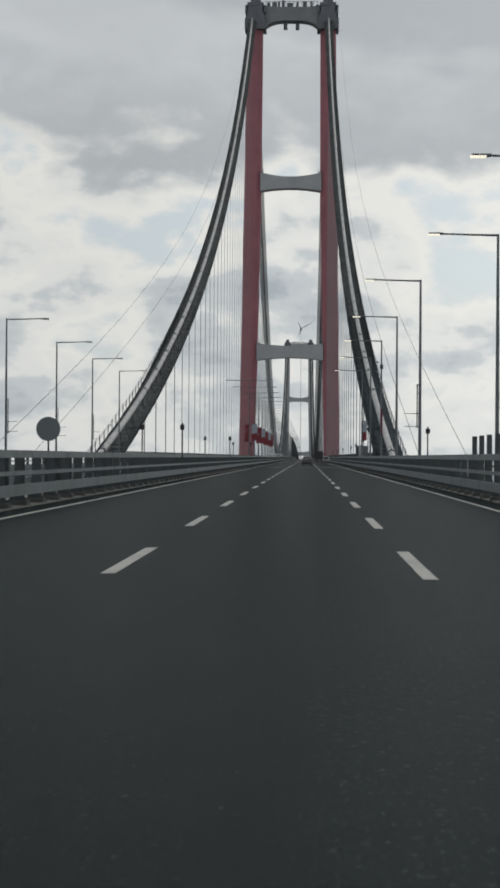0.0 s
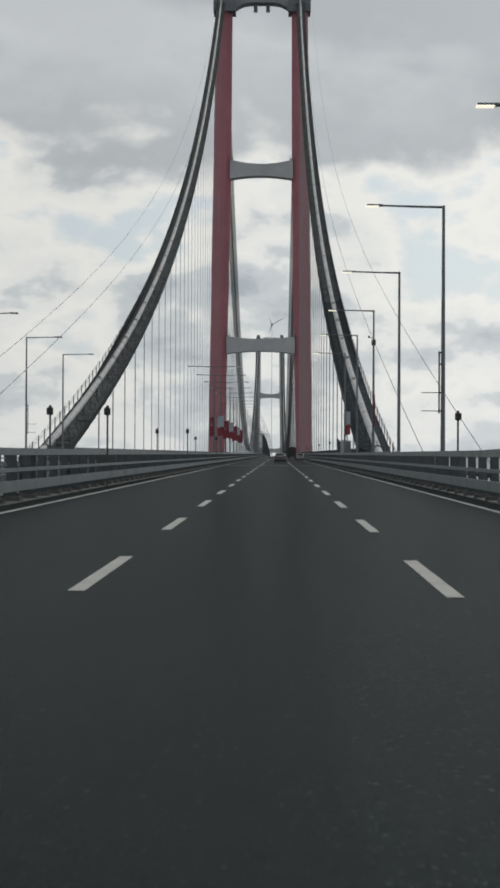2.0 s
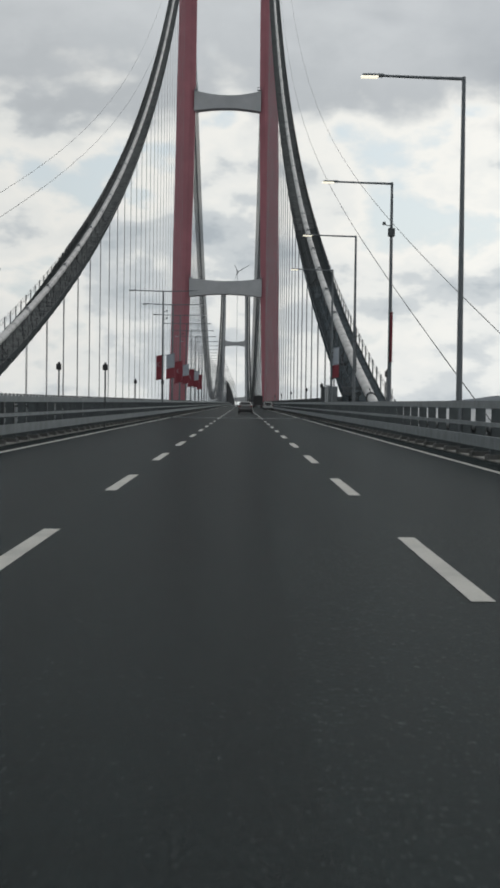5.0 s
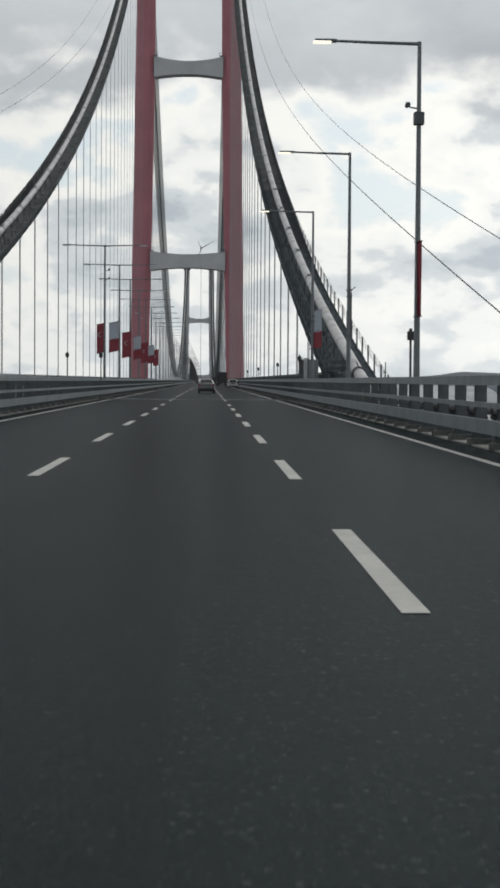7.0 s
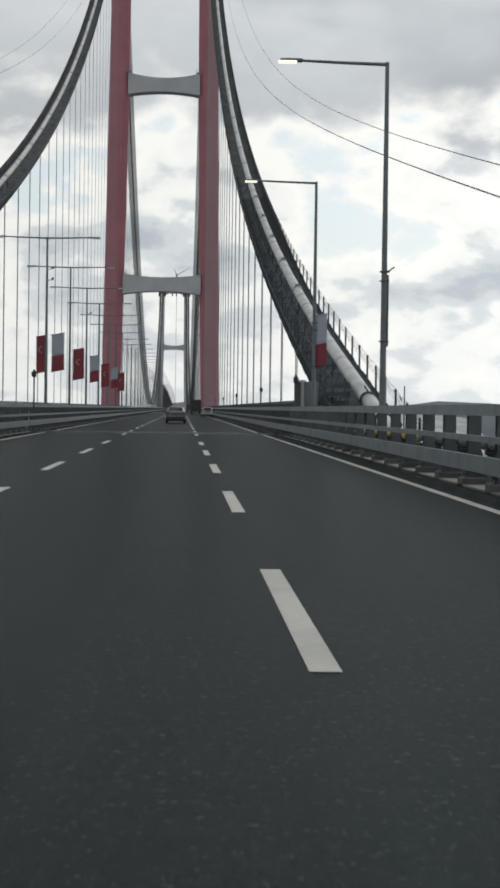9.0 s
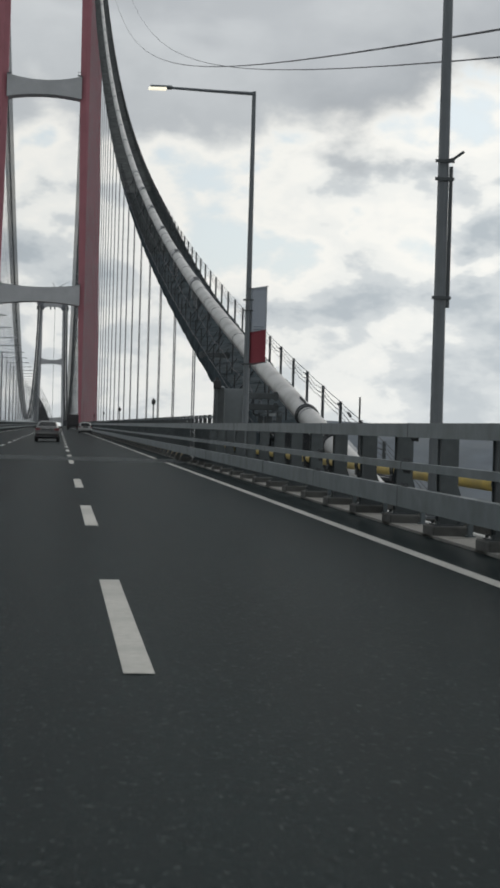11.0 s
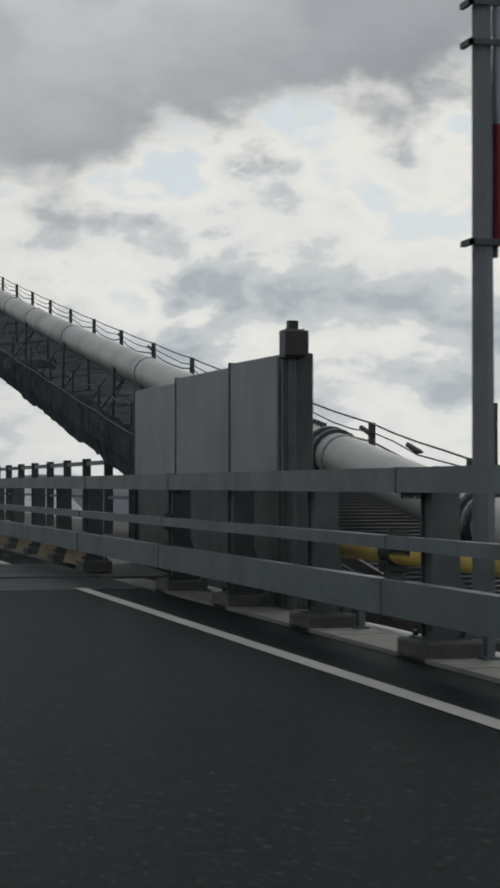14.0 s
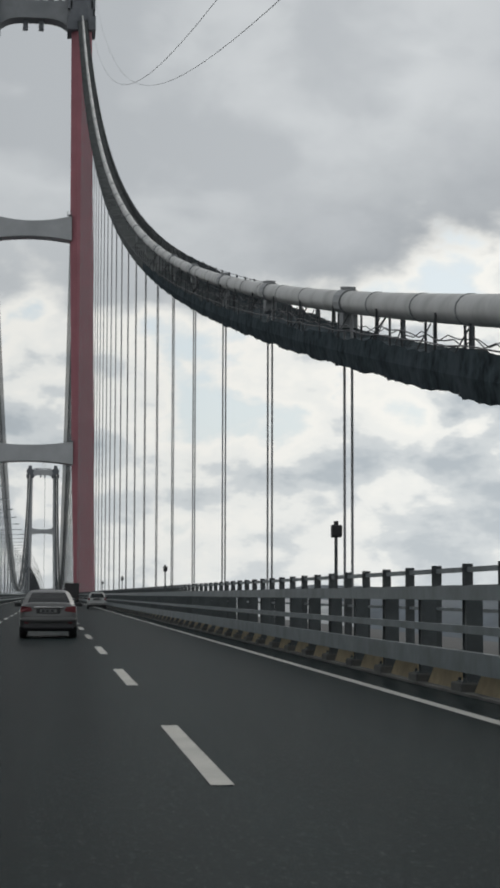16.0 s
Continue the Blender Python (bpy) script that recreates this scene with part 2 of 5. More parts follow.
ASPHALT = material("asphalt", (0.0050, 0.0096, 0.0100), 0.88, vary=0.30, scale=30.0, bump=0.5, bump_scale=130.0, dirt=(0.0075, 0.0133, 0.0138), dirt_scale=0.35, spread=(1, 0.035, 1), spec=0.0, flecks=True)
# damp, polished tops of the aggregate: a small share of the surface shines at a flat angle
ast = ASPHALT.node_tree
dull = ast.nodes["Principled BSDF"]
film = ast.nodes.new("ShaderNodeBsdfPrincipled")
film.inputs["Base Color"].default_value = (0.007, 0.013, 0.0135, 1)
film.inputs["Roughness"].default_value = 0.27
film.inputs["IOR"].default_value = 1.38
film.inputs["Specular Tint"].default_value = (0.76, 0.98, 1.0, 1)
ast.links.new(dull.inputs["Normal"].links[0].from_socket, film.inputs["Normal"])
film_geo = ast.nodes.new("ShaderNodeNewGeometry")
film_map = ast.nodes.new("ShaderNodeMapping")
film_map.inputs["Scale"].default_value = (1.0, 0.5, 1.0)
ast.links.new(film_geo.outputs["Position"], film_map.inputs[0])
film_noise = ast.nodes.new("ShaderNodeTexNoise")
film_noise.inputs["Scale"].default_value, film_noise.inputs["Detail"].default_value, film_noise.inputs["Roughness"].default_value = 34.0, 6.0, 0.75
ast.links.new(film_map.outputs[0], film_noise.inputs["Vector"])
film_share = ast.nodes.new("ShaderNodeMapRange")
film_share.inputs["From Min"].default_value, film_share.inputs["From Max"].default_value = 0.3, 0.7
film_share.inputs["To Min"].default_value, film_share.inputs["To Max"].default_value = 0.145, 0.345
ast.links.new(film_noise.outputs["Fac"], film_share.inputs["Value"])
film_mix = ast.nodes.new("ShaderNodeMixShader")
ast.links.new(film_share.outputs[0], film_mix.inputs[0])
ast.links.new(dull.outputs[0], film_mix.inputs[1])
ast.links.new(film.outputs[0], film_mix.inputs[2])
ast.links.new(film_mix.outputs[0], ast.nodes["Material Output"].inputs["Surface"])
PAINT = material("road_paint", (0.42, 0.415, 0.38), 0.75, vary=0.14, scale=14.0, dirt=(0.32, 0.318, 0.295), dirt_scale=0.9, bump=0.3)
GALV = material("galvanised_steel", (0.124, 0.149, 0.160), 0.5, 0.3, vary=0.15, scale=5.0, dirt=(0.095, 0.112, 0.115), dirt_scale=1.3)
GALV_DARK = material("weathered_steel_posts", (0.07, 0.08, 0.084), 0.55, 0.2, vary=0.2, scale=5.0, dirt=(0.05, 0.056, 0.058), dirt_scale=1.5)
POST = material("galvanised_post_steel", (0.088, 0.102, 0.107), 0.55, 0.2, vary=0.18, scale=5.0, dirt=(0.065, 0.074, 0.077), dirt_scale=1.5)
RED = material("red_tower_paint", (0.36, 0.130, 0.155), 0.5, vary=0.12, scale=0.12, dirt=(0.31, 0.122, 0.142), dirt_scale=0.05)
TOWER_GREY = material("grey_paint_and_far_haze", (0.42, 0.43, 0.44), 0.55, vary=0.08, scale=0.2, dirt=(0.36, 0.37, 0.38), dirt_scale=0.08)
TOWER_DARK = material("dark_tower_steel", (0.13, 0.14, 0.155), 0.6, vary=0.15, scale=0.3)
TOWER_TOP = material("dark_grey_tower_top", (0.21, 0.22, 0.23), 0.6, vary=0.12, scale=0.3, dirt=(0.16, 0.17, 0.18), dirt_scale=0.15)
CABLE = material("cable_wrapping", (0.42, 0.42, 0.41), 0.45, vary=0.08, scale=2.0, dirt=(0.25, 0.25, 0.24), dirt_scale=0.4)
BAND = material("cable_band_steel", (0.22, 0.23, 0.235), 0.5, 0.3)
# main-span mesh: distance haze put into a paler grey
NET_FAR = material("hazy_catwalk_mesh", (0.22, 0.228, 0.222), 0.8, vary=0.2, scale=1.0)
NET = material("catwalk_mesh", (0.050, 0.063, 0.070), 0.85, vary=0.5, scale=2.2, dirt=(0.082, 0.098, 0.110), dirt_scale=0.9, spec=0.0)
# open wire mesh: part of it is air; the far share is raised as haze
for net_mat, open_share in ((NET_FAR, 0.25), (NET, 0.015)):
    net_tree = net_mat.node_tree
    air = net_tree.nodes.new("ShaderNodeBsdfTransparent")
    blend = net_tree.nodes.new("ShaderNodeMixShader")
    blend.inputs[0].default_value = open_share
    net_tree.links.new(net_tree.nodes["Principled BSDF"].outputs[0], blend.inputs[1])
    net_tree.links.new(air.outputs[0], blend.inputs[2])
    net_tree.links.new(blend.outputs[0], net_tree.nodes["Material Output"].inputs["Surface"])
# paler mesh: haze put into the colour of the upper side span
NET_MID = material("paler_catwalk_mesh", (0.105, 0.113, 0.114), 0.85, vary=0.5, scale=0.9, dirt=(0.15, 0.158, 0.158), dirt_scale=0.3, spec=0.0)
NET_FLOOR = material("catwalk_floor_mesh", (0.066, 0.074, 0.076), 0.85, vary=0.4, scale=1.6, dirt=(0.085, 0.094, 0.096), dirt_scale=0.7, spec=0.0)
HANGER = material("hanger_rope", (0.26, 0.265, 0.27), 0.6, vary=0.1, scale=3.0)
ROPE = material("thin_rope", (0.07, 0.072, 0.078), 0.7)
LAMP = material("lamp_pole_paint", (0.135, 0.15, 0.16), 0.5, 0.2, vary=0.1, scale=4.0)
TAN = material("tan_concrete", (0.36, 0.29, 0.18), 0.85, vary=0.15, scale=6.0, dirt=(0.25, 0.21, 0.14), dirt_scale=1.0)
KERB = material("pale_kerb_concrete", (0.23, 0.227, 0.21), 0.85, vary=0.15, scale=8.0, bump=0.4, dirt=(0.17, 0.17, 0.155), dirt_scale=1.0)
CONCRETE = material("grey_concrete", (0.12, 0.122, 0.115), 0.85, vary=0.15, scale=8.0, bump=0.4, dirt=(0.055, 0.056, 0.053), dirt_scale=1.2)
WALK = material("dark_walkway_surface", (0.05, 0.053, 0.053), 0.8, vary=0.2, scale=6.0)
DECK_STEEL = material("deck_side_steel", (0.18, 0.19, 0.195), 0.6, vary=0.1, scale=1.0)
YELLOW = material("yellow_pipe_paint", (0.60, 0.44, 0.10), 0.45, vary=0.12, scale=4.0, dirt=(0.42, 0.32, 0.11), dirt_scale=1.1)
PANEL = material("grey_panel_paint", (0.17, 0.19, 0.197), 0.55, vary=0.08, scale=3.0, dirt=(0.14, 0.155, 0.158), dirt_scale=0.9)
BLACK = material("black_plastic", (0.02, 0.02, 0.022), 0.5)
WATER = material("sea_water", (0.085, 0.10, 0.108), 0.32, vary=0.2, scale=0.02, bump=0.3, bump_scale=0.15)
# blue-grey haze of distance is put into this hillside colour
HILL = material("hazy_far_hillside", (0.102, 0.123, 0.145), 0.9, vary=0.25, scale=0.01, dirt=(0.13, 0.145, 0.152), dirt_scale=0.004)
CLOTH_RED = material("red_flag_cloth", (0.22, 0.045, 0.057), 0.8, vary=0.1, scale=3.0)
CLOTH_WHITE = material("white_banner_cloth", (0.36, 0.395, 0.44), 0.8, vary=0.06, scale=3.0)
# thin cloth lets some daylight through
for cloth_mat, cloth_tint in ((CLOTH_RED, (0.40, 0.12, 0.15, 1)), (CLOTH_WHITE, (0.52, 0.56, 0.61, 1))):
    cloth_tree = cloth_mat.node_tree
    lit = cloth_tree.nodes.new("ShaderNodeBsdfTranslucent")
    lit.inputs["Color"].default_value = cloth_tint
    shade_mix = cloth_tree.nodes.new("ShaderNodeMixShader")
    shade_mix.inputs[0].default_value = 0.4
    cloth_tree.links.new(cloth_tree.nodes["Principled BSDF"].outputs[0], shade_mix.inputs[1])
    cloth_tree.links.new(lit.outputs[0], shade_mix.inputs[2])
    cloth_tree.links.new(shade_mix.outputs[0], cloth_tree.nodes["Material Output"].inputs["Surface"])
GREEN = material("green_sheet", (0.03, 0.14, 0.09), 0.7)
LAMP_GLASS = material("lamp_lens", (0.75, 0.72, 0.6), 0.3)
for lamp_node in LAMP_GLASS.node_tree.nodes:
    if lamp_node.type == "BSDF_PRINCIPLED":
        lamp_node.inputs["Emission Color"].default_value = (1.0, 0.93, 0.74, 1)
        lamp_node.inputs["Emission Strength"].default_value = 0.86
LENS = material("unlit_lamp_lens", (0.5, 0.51, 0.51), 0.35)
DARK_STEEL = material("dark_steel", (0.032, 0.036, 0.04), 0.55, 0.2, vary=0.2, scale=4.0)
CONDUIT = material("white_conduit", (0.62, 0.63, 0.62), 0.5, vary=0.1, scale=3.0, dirt=(0.42, 0.42, 0.40))
JOINT = material("joint_plate_steel", (0.026, 0.036, 0.037), 0.62, 0.0, vary=0.25, scale=6.0, dirt=(0.018, 0.025, 0.026), dirt_scale=0.8, spec=0.3)
GAP = material("joint_rubber", (0.018, 0.018, 0.018), 0.8)


# ---- mesh helpers ----
def link_mesh(name, bm, mat, parent=None, label="", smooth=False):
    me = bpy.data.meshes.new(name)
    bm.normal_update()
    bm.to_mesh(me)
    bm.free()
    for m in (mat if isinstance(mat, (list, tuple)) else [mat]):
        me.materials.append(m)
    if smooth:
        for p in me.polygons:
            p.use_smooth = True
    ob = new(name, me)
    if parent is not None:
        ob.parent = parent
    if label:
        ob["label"] = label
    return ob


def part(name, bm, mat, parent, label="", smooth=False):
    return link_mesh(name, bm, mat, parent, label, smooth)


def thing(name, loc, label, category, group="", kind=""):
    ob = new(name)
    ob.empty_display_size = 0.3
    ob.location = loc
    return tagged(ob, label, category, group, kind)


def share(ob, name, parent, m):
    """Another piece on the same mesh."""
    o = new(name, ob.data)
    o.parent = parent
    o.matrix_basis = m
    return o


def box(bm, x0, x1, y0, y1, z0, z1, bevel=0.0):
    vs = [bm.verts.new((x, y, z)) for z in (z0, z1) for y in (y0, y1) for x in (x0, x1)]
    fs = [bm.faces.new([vs[i] for i in f]) for f in ((0, 2, 3, 1), (4, 5, 7, 6), (0, 1, 5, 4), (2, 6, 7, 3), (0, 4, 6, 2), (1, 3, 7, 5))]
    if bevel:
        es = set(e for f in fs for e in f.edges)
        bmesh.ops.bevel(bm, geom=list(es), offset=bevel, segments=1, affect="EDGES")
    return fs


def prism(bm, section, path_points, closed=True, cap=True):
    """Sweep a list of (u, w) section points along path points given as (origin, u_axis, w_axis)."""
    rings = []
    for o, u, w in path_points:
        rings.append([bm.verts.new(Vector(o) + Vector(u) * a + Vector(w) * b) for a, b in section])
    n = len(section)
    for r0, r1 in zip(rings, rings[1:]):
        for i in range(n if closed else n - 1):
            j = (i + 1) % n
            bm.faces.new((r0[i], r0[j], r1[j], r1[i]))
    if cap and closed:
        bm.faces.new(list(reversed(rings[0])))
        bm.faces.new(rings[-1])
    return rings


def circle(r, n):
    return [(r * math.cos(2 * math.pi * i / n), r * math.sin(2 * math.pi * i / n)) for i in range(n)]


def tube(bm, pts, r, n=8, cap=True):
    pts = [Vector(p) for p in pts]
    frames = []
    for i, p in enumerate(pts):
        d = (pts[min(i + 1, len(pts) - 1)] - pts[max(i - 1, 0)]).normalized()
        side = d.cross(Vector((0, 0, 1)))
        if side.length < 1e-3:
            side = Vector((1, 0, 0))
        side.normalize()
        frames.append((p, side, d.cross(side) * -1))
    rr = r if isinstance(r, (list, tuple)) else None
    if rr is None:
        return prism(bm, circle(r, n), frames, True, cap)
    rings = []
    for (o, u, w), q in zip(frames, rr):
        rings.append([bm.verts.new(o + u * a + w * b) for a, b in circle(q, n)])
    for r0, r1 in zip(rings, rings[1:]):
        for i in range(n):
            j = (i + 1) % n
            bm.faces.new((r0[i], r0[j], r1[j], r1[i]))
    if cap:
        bm.faces.new(list(reversed(rings[0])))
        bm.faces.new(rings[-1])
    return rings


def along(y0, y1, step):
    n = max(1, int(math.ceil((y1 - y0) / step)))
    return [y0 + (y1 - y0) * i / n for i in range(n + 1)]


def strip(bm, x0, x1, ys, lift):
    rows = [(bm.verts.new((x0, y, drop(y) + lift)), bm.verts.new((x1, y, drop(y) + lift))) for y in ys]
    for (a, b), (c, d) in zip(rows, rows[1:]):
        bm.faces.new((a, b, d, c))


SILVER = material("silver_car_paint", (0.115, 0.116, 0.115), 0.36, 0.5, vary=0.03, scale=2.0, dirt=(0.09, 0.09, 0.089), dirt_scale=1.5)
WHITE_CAR = material("white_car_paint", (0.36, 0.37, 0.365), 0.35, vary=0.03, scale=2.0, dirt=(0.30, 0.30, 0.29), dirt_scale=1.5)
GLASS = material("dark_car_glass", (0.03, 0.034, 0.036), 0.08, vary=0.05, scale=1.0)
TAIL = material("red_tail_lens", (0.13, 0.010, 0.016), 0.35, vary=0.1, scale=6.0)
TYRE = material("tyre_rubber", (0.02, 0.02, 0.02), 0.85)
CHROME = material("bright_trim", (0.5, 0.5, 0.5), 0.25, 0.9)
PLATE = material("pale_plate", (0.16, 0.165, 0.165), 0.5)
TRUCK = material("dark_tarpaulin", (0.035, 0.034, 0.036), 0.8, vary=0.2, scale=2.0)


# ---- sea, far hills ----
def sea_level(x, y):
    """Sea height: sinks with distance, raised right of ahead to fit the camera's view."""
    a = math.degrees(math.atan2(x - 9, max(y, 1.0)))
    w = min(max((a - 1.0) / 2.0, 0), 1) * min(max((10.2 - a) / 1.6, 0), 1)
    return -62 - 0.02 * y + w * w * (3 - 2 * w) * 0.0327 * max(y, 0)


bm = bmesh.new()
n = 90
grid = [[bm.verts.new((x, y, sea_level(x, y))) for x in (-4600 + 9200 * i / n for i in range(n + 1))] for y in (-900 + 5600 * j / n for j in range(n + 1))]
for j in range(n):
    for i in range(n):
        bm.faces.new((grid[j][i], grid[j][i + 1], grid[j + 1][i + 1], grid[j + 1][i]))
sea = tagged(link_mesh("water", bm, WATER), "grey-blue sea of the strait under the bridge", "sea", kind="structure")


def hill_range(name, pts, label):
    """A ridge through (x, y, top) points, sloping to the sea on both sides."""
    bm = bmesh.new()
    fine = []
    for (xa, ya, za), (xb, yb, zb) in zip(pts, pts[1:]):
        k = 14
        for i in range(k):
            u = i / k
            fine.append((xa + (xb - xa) * u, ya + (yb - ya) * u, za + (zb - za) * u))
    fine.append(pts[-1])
    rows = []
    for x, y, z in fine:
        d = Vector((x, y, 0)).normalized()
        sea_z = -66 - 0.02 * y
        wob = 9 * noise.noise((x * 0.004, y * 0.004, 0)) + 4 * noise.noise((x * 0.013, y * 0.013, 3))
        z = max(z + wob, sea_z + 4)
        ring = []
        for k, (off, f) in enumerate(((-520, 0.0), (-330, 0.35), (-160, 0.75), (0, 1.0), (160, 0.7))):
            ring.append(bm.verts.new((x + d.x * off, y + d.y * off, sea_z + (z - sea_z) * f + (8 * noise.noise((x * 0.01, off * 0.01, 5)) if 0 < f < 1 else 0))))
        rows.append(ring)
    for a, b in zip(rows, rows[1:]):
        for i in range(4):
            bm.faces.new((a[i], b[i], b[i + 1], a[i + 1]))
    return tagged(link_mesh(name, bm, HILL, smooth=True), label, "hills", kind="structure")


hill_range("backdrop_hills_right", [(120, 4500, -120), (350, 4480, 0), (620, 4430, 22), (900, 4350, 10), (1300, 4180, 6), (1900, 3900, 14), (2600, 3400, 8), (3300, 2500, 0)], "low hazy hills across the strait")
hill_range("backdrop_hills_left", [(-60, 4500, -120), (-300, 4480, -40), (-700, 4420, -20), (-1200, 4250, -30), (-2200, 3700, -40)], "low hazy hills on the far shore")

# ---- roadway ----
ys = along(-60, Y_TOWER, 40) + along(Y_TOWER, Y_FAR + 200, 60)[1:]
bm = bmesh.new()
strip(bm, -13.6, 14.8, along(-60, 230.9, 40), 0.0)
strip(bm, -13.6, 14.8, along(238.33, Y_TOWER, 40) + along(Y_TOWER, Y_FAR + 200, 60)[1:], 0.0)
road = tagged(link_mesh("road", bm, ASPHALT), "dark grey asphalt roadway of the bridge", "road", kind="structure")

deck_section = [(-14.9, -0.04), (15.4, -0.04), (15.4, -0.5), (9.0, -3.4), (-8.4, -3.4), (-14.9, -0.5)]
bm = bmesh.new()
prism(bm, deck_section, [((0, y, drop(y)), (1, 0, 0), (0, 0, 1)) for y in (-60, Y_JOINT)])
tagged(link_mesh("viaduct_deck", bm, DECK_STEEL), "pale grey box girder of the approach viaduct", "deck", kind="structure")
bm = bmesh.new()
wide_section = [(-21.6, -0.04), (22.4, -0.04), (23.0, -0.8), (15.0, -3.6), (-14.2, -3.6), (-22.2, -0.8)]
prism(bm, wide_section, [((0, y, drop(y)), (1, 0, 0), (0, 0, 1)) for y in along(Y_JOINT + 0.6, Y_TOWER, 60) + along(Y_TOWER, Y_FAR + 200, 60)[1:]])
tagged(link_mesh("suspended_deck", bm, WALK), "grey steel deck of the suspended span", "deck", kind="structure")

# solid edge lines
for nm, xa in (("edge_line", X_EDGE_R), ("edge_line", X_EDGE_L), ("edge_line", -2.2), ("edge_line", -12.6)):
    bm = bmesh.new()
    w = 0.08
    strip(bm, xa - w, xa + w, along(-60, 231.0, 20), 0.005)
    strip(bm, xa - w, xa + w, along(238.2, Y_TOWER, 40) + along(Y_TOWER, Y_TOWER + 900, 60)[1:], 0.005)
    part(nm, bm, PAINT, road, "worn white edge line")

# lane dashes
DASH, PERIOD = 5.85, 14.08
bm = bmesh.new()
strip(bm, -0.085, 0.085, (0.0, DASH * 0.5, DASH), 0.005)
dash0 = part("lane_dash", bm, PAINT, road, "worn white lane dash")
dash0.matrix_basis = pose(X_LANE_R, 19.8 - 2 * PERIOD, 0)


def dashes(x, starts):
    for y in starts:
        share(dash0, "lane_dash", road, pose(x, y, 0) if y < Y_TOWER else pose(x, y, drop(y)))


first = [19.8 + PERIOD * k for k in range(-5, 15)]
dashes(X_LANE_R, [y for y in first if y + DASH < 215 and y != 19.8 - 2 * PERIOD] + [237.2 + PERIOD * k for k in range(1, 60)])
dashes(X_LANE_L, [y + 0.6 for y in first if y + DASH < 215] + [237.5 + PERIOD * k for k in range(1, 60)])

for x in (X_LANE_R, X_LANE_L):
    bm = bmesh.new()
    strip(bm, x - 0.085, x + 0.085, (225.3, 228.0, 230.85), 0.005)
    part("lane_dash", bm, PAINT, road, "worn white lane dash ending at the joint")
    bm = bmesh.new()
    strip(bm, x - 0.085, x + 0.085, (238.36, 240.3, 242.3), 0.005)
    part("lane_dash", bm, PAINT, road, "worn white lane dash cut short at the joint")

# ---- tower ----
def tower(y, xc, base, f, label, near):
    t = thing("bridge_tower", (xc, y, base), label, "bridge tower")
    def P(z):
        return z
    inner = ((-75, 20.4), (0, 18.3), (52.5, 17.0), (141.6, 15.45), (225.6, 15.05), (238, 15.0))
    outer = ((-75, 28.0), (0, 26.4), (52.5, 25.6), (141.6, 24.4), (225.6, 23.2), (238, 23.0))
    for side in (-1, 1):
        bm = bmesh.new()
        path = []
        rings = []
        for (z, a), (_, b) in zip(inner, outer):
            d = 5.6 - 0.006 * z
            c, k = 1.1, 2.5   # broad chamfer towards the road, narrow one outside
            sec = [(a + k, -d), (b - c, -d), (b, -d + c), (b, d - c), (b - c, d), (a + k, d), (a, d - k), (a, -d + k)]
            rings.append([bm.verts.new((side * u, w, z * f)) for u, w in sec])
        for r0, r1 in zip(rings, rings[1:]):
            for i in range(8):
                j = (i + 1) % 8
                bm.faces.new((r0[i], r0[j], r1[j], r1[i]) if side > 0 else (r0[j], r0[i], r1[i], r1[j]))
        bm.faces.new(rings[-1])
        # far legs are grey instead of red: distance haze put into their colour
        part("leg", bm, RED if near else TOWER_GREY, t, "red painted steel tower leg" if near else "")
        # vertical rib lines and the access rail on each leg face
        bm = bmesh.new()
        for u in (0.30,):
            pts = [(side * (a + (b - a) * u), -5.6 + 0.006 * z - 0.05, z * f) for (z, a), (_, b) in zip(inner, outer)]
            tube(bm, pts, 0.10, 4)
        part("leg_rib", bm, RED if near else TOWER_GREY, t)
    def beam(zl_mid, zl_end, zt_mid, zt_end, half, depth, mat, steep=2.0):
        bm = bmesh.new()
        rows = []
        for i in range(25):
            s = -1 + 2 * i / 24
            e = abs(s) ** steep
            lo, hi = zl_mid + (zl_end - zl_mid) * e, zt_mid + (zt_end - zt_mid) * e
            rows.append([bm.verts.new((s * half, w, z * f)) for w, z in ((-depth, lo), (depth, lo), (depth, hi), (-depth, hi))])
        for r0, r1 in zip(rows, rows[1:]):
            for i in range(4):
                j = (i + 1) % 4
                bm.faces.new((r0[i], r1[i], r1[j], r0[j]))
        bm.faces.new(rows[0])
        bm.faces.new(list(reversed(rows[-1])))
        return part("cross_beam", bm, mat, t, "arched grey cross beam")
    beam(53.4, 52.0, 59.6, 61.0, 17.4, 4.2, TOWER_GREY)
    beam(142.3, 140.8, 148.4, 150.6, 16.0, 4.0, TOWER_GREY)
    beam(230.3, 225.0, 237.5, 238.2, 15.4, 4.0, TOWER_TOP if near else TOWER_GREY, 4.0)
    for side in (-1, 1):
        bm = bmesh.new()
        box(bm, side * 19 - 5.6, side * 19 + 5.6, -6.6, 6.6, 225.4 * f, 231.0 * f)
        part("maintenance_platform", bm, TOWER_DARK, t, "dark steel platform round the leg head")
        bm = bmesh.new()
        box(bm, side * 19 - 4.3, side * 19 + 4.3, -6.2, 6.2, 237.6 * f, 239.4 * f)
        box(bm, side * 19 - 2.6, side * 19 + 2.6, -5.2, 5.2, 239.4 * f, 244.0 * f)
        box(bm, side * 19 - 4.4, side * 19 + 4.4, -6.0, 6.0, 231.0 * f, 237.6 * f)
        for dx in (-4.6, 4.6):
            box(bm, side * 19 + dx - 0.8, side * 19 + dx + 0.8, -6, 6, 234 * f, 238 * f)
        part("saddle_housing", bm, TOWER_DARK, t, "dark saddle housing on the leg head")
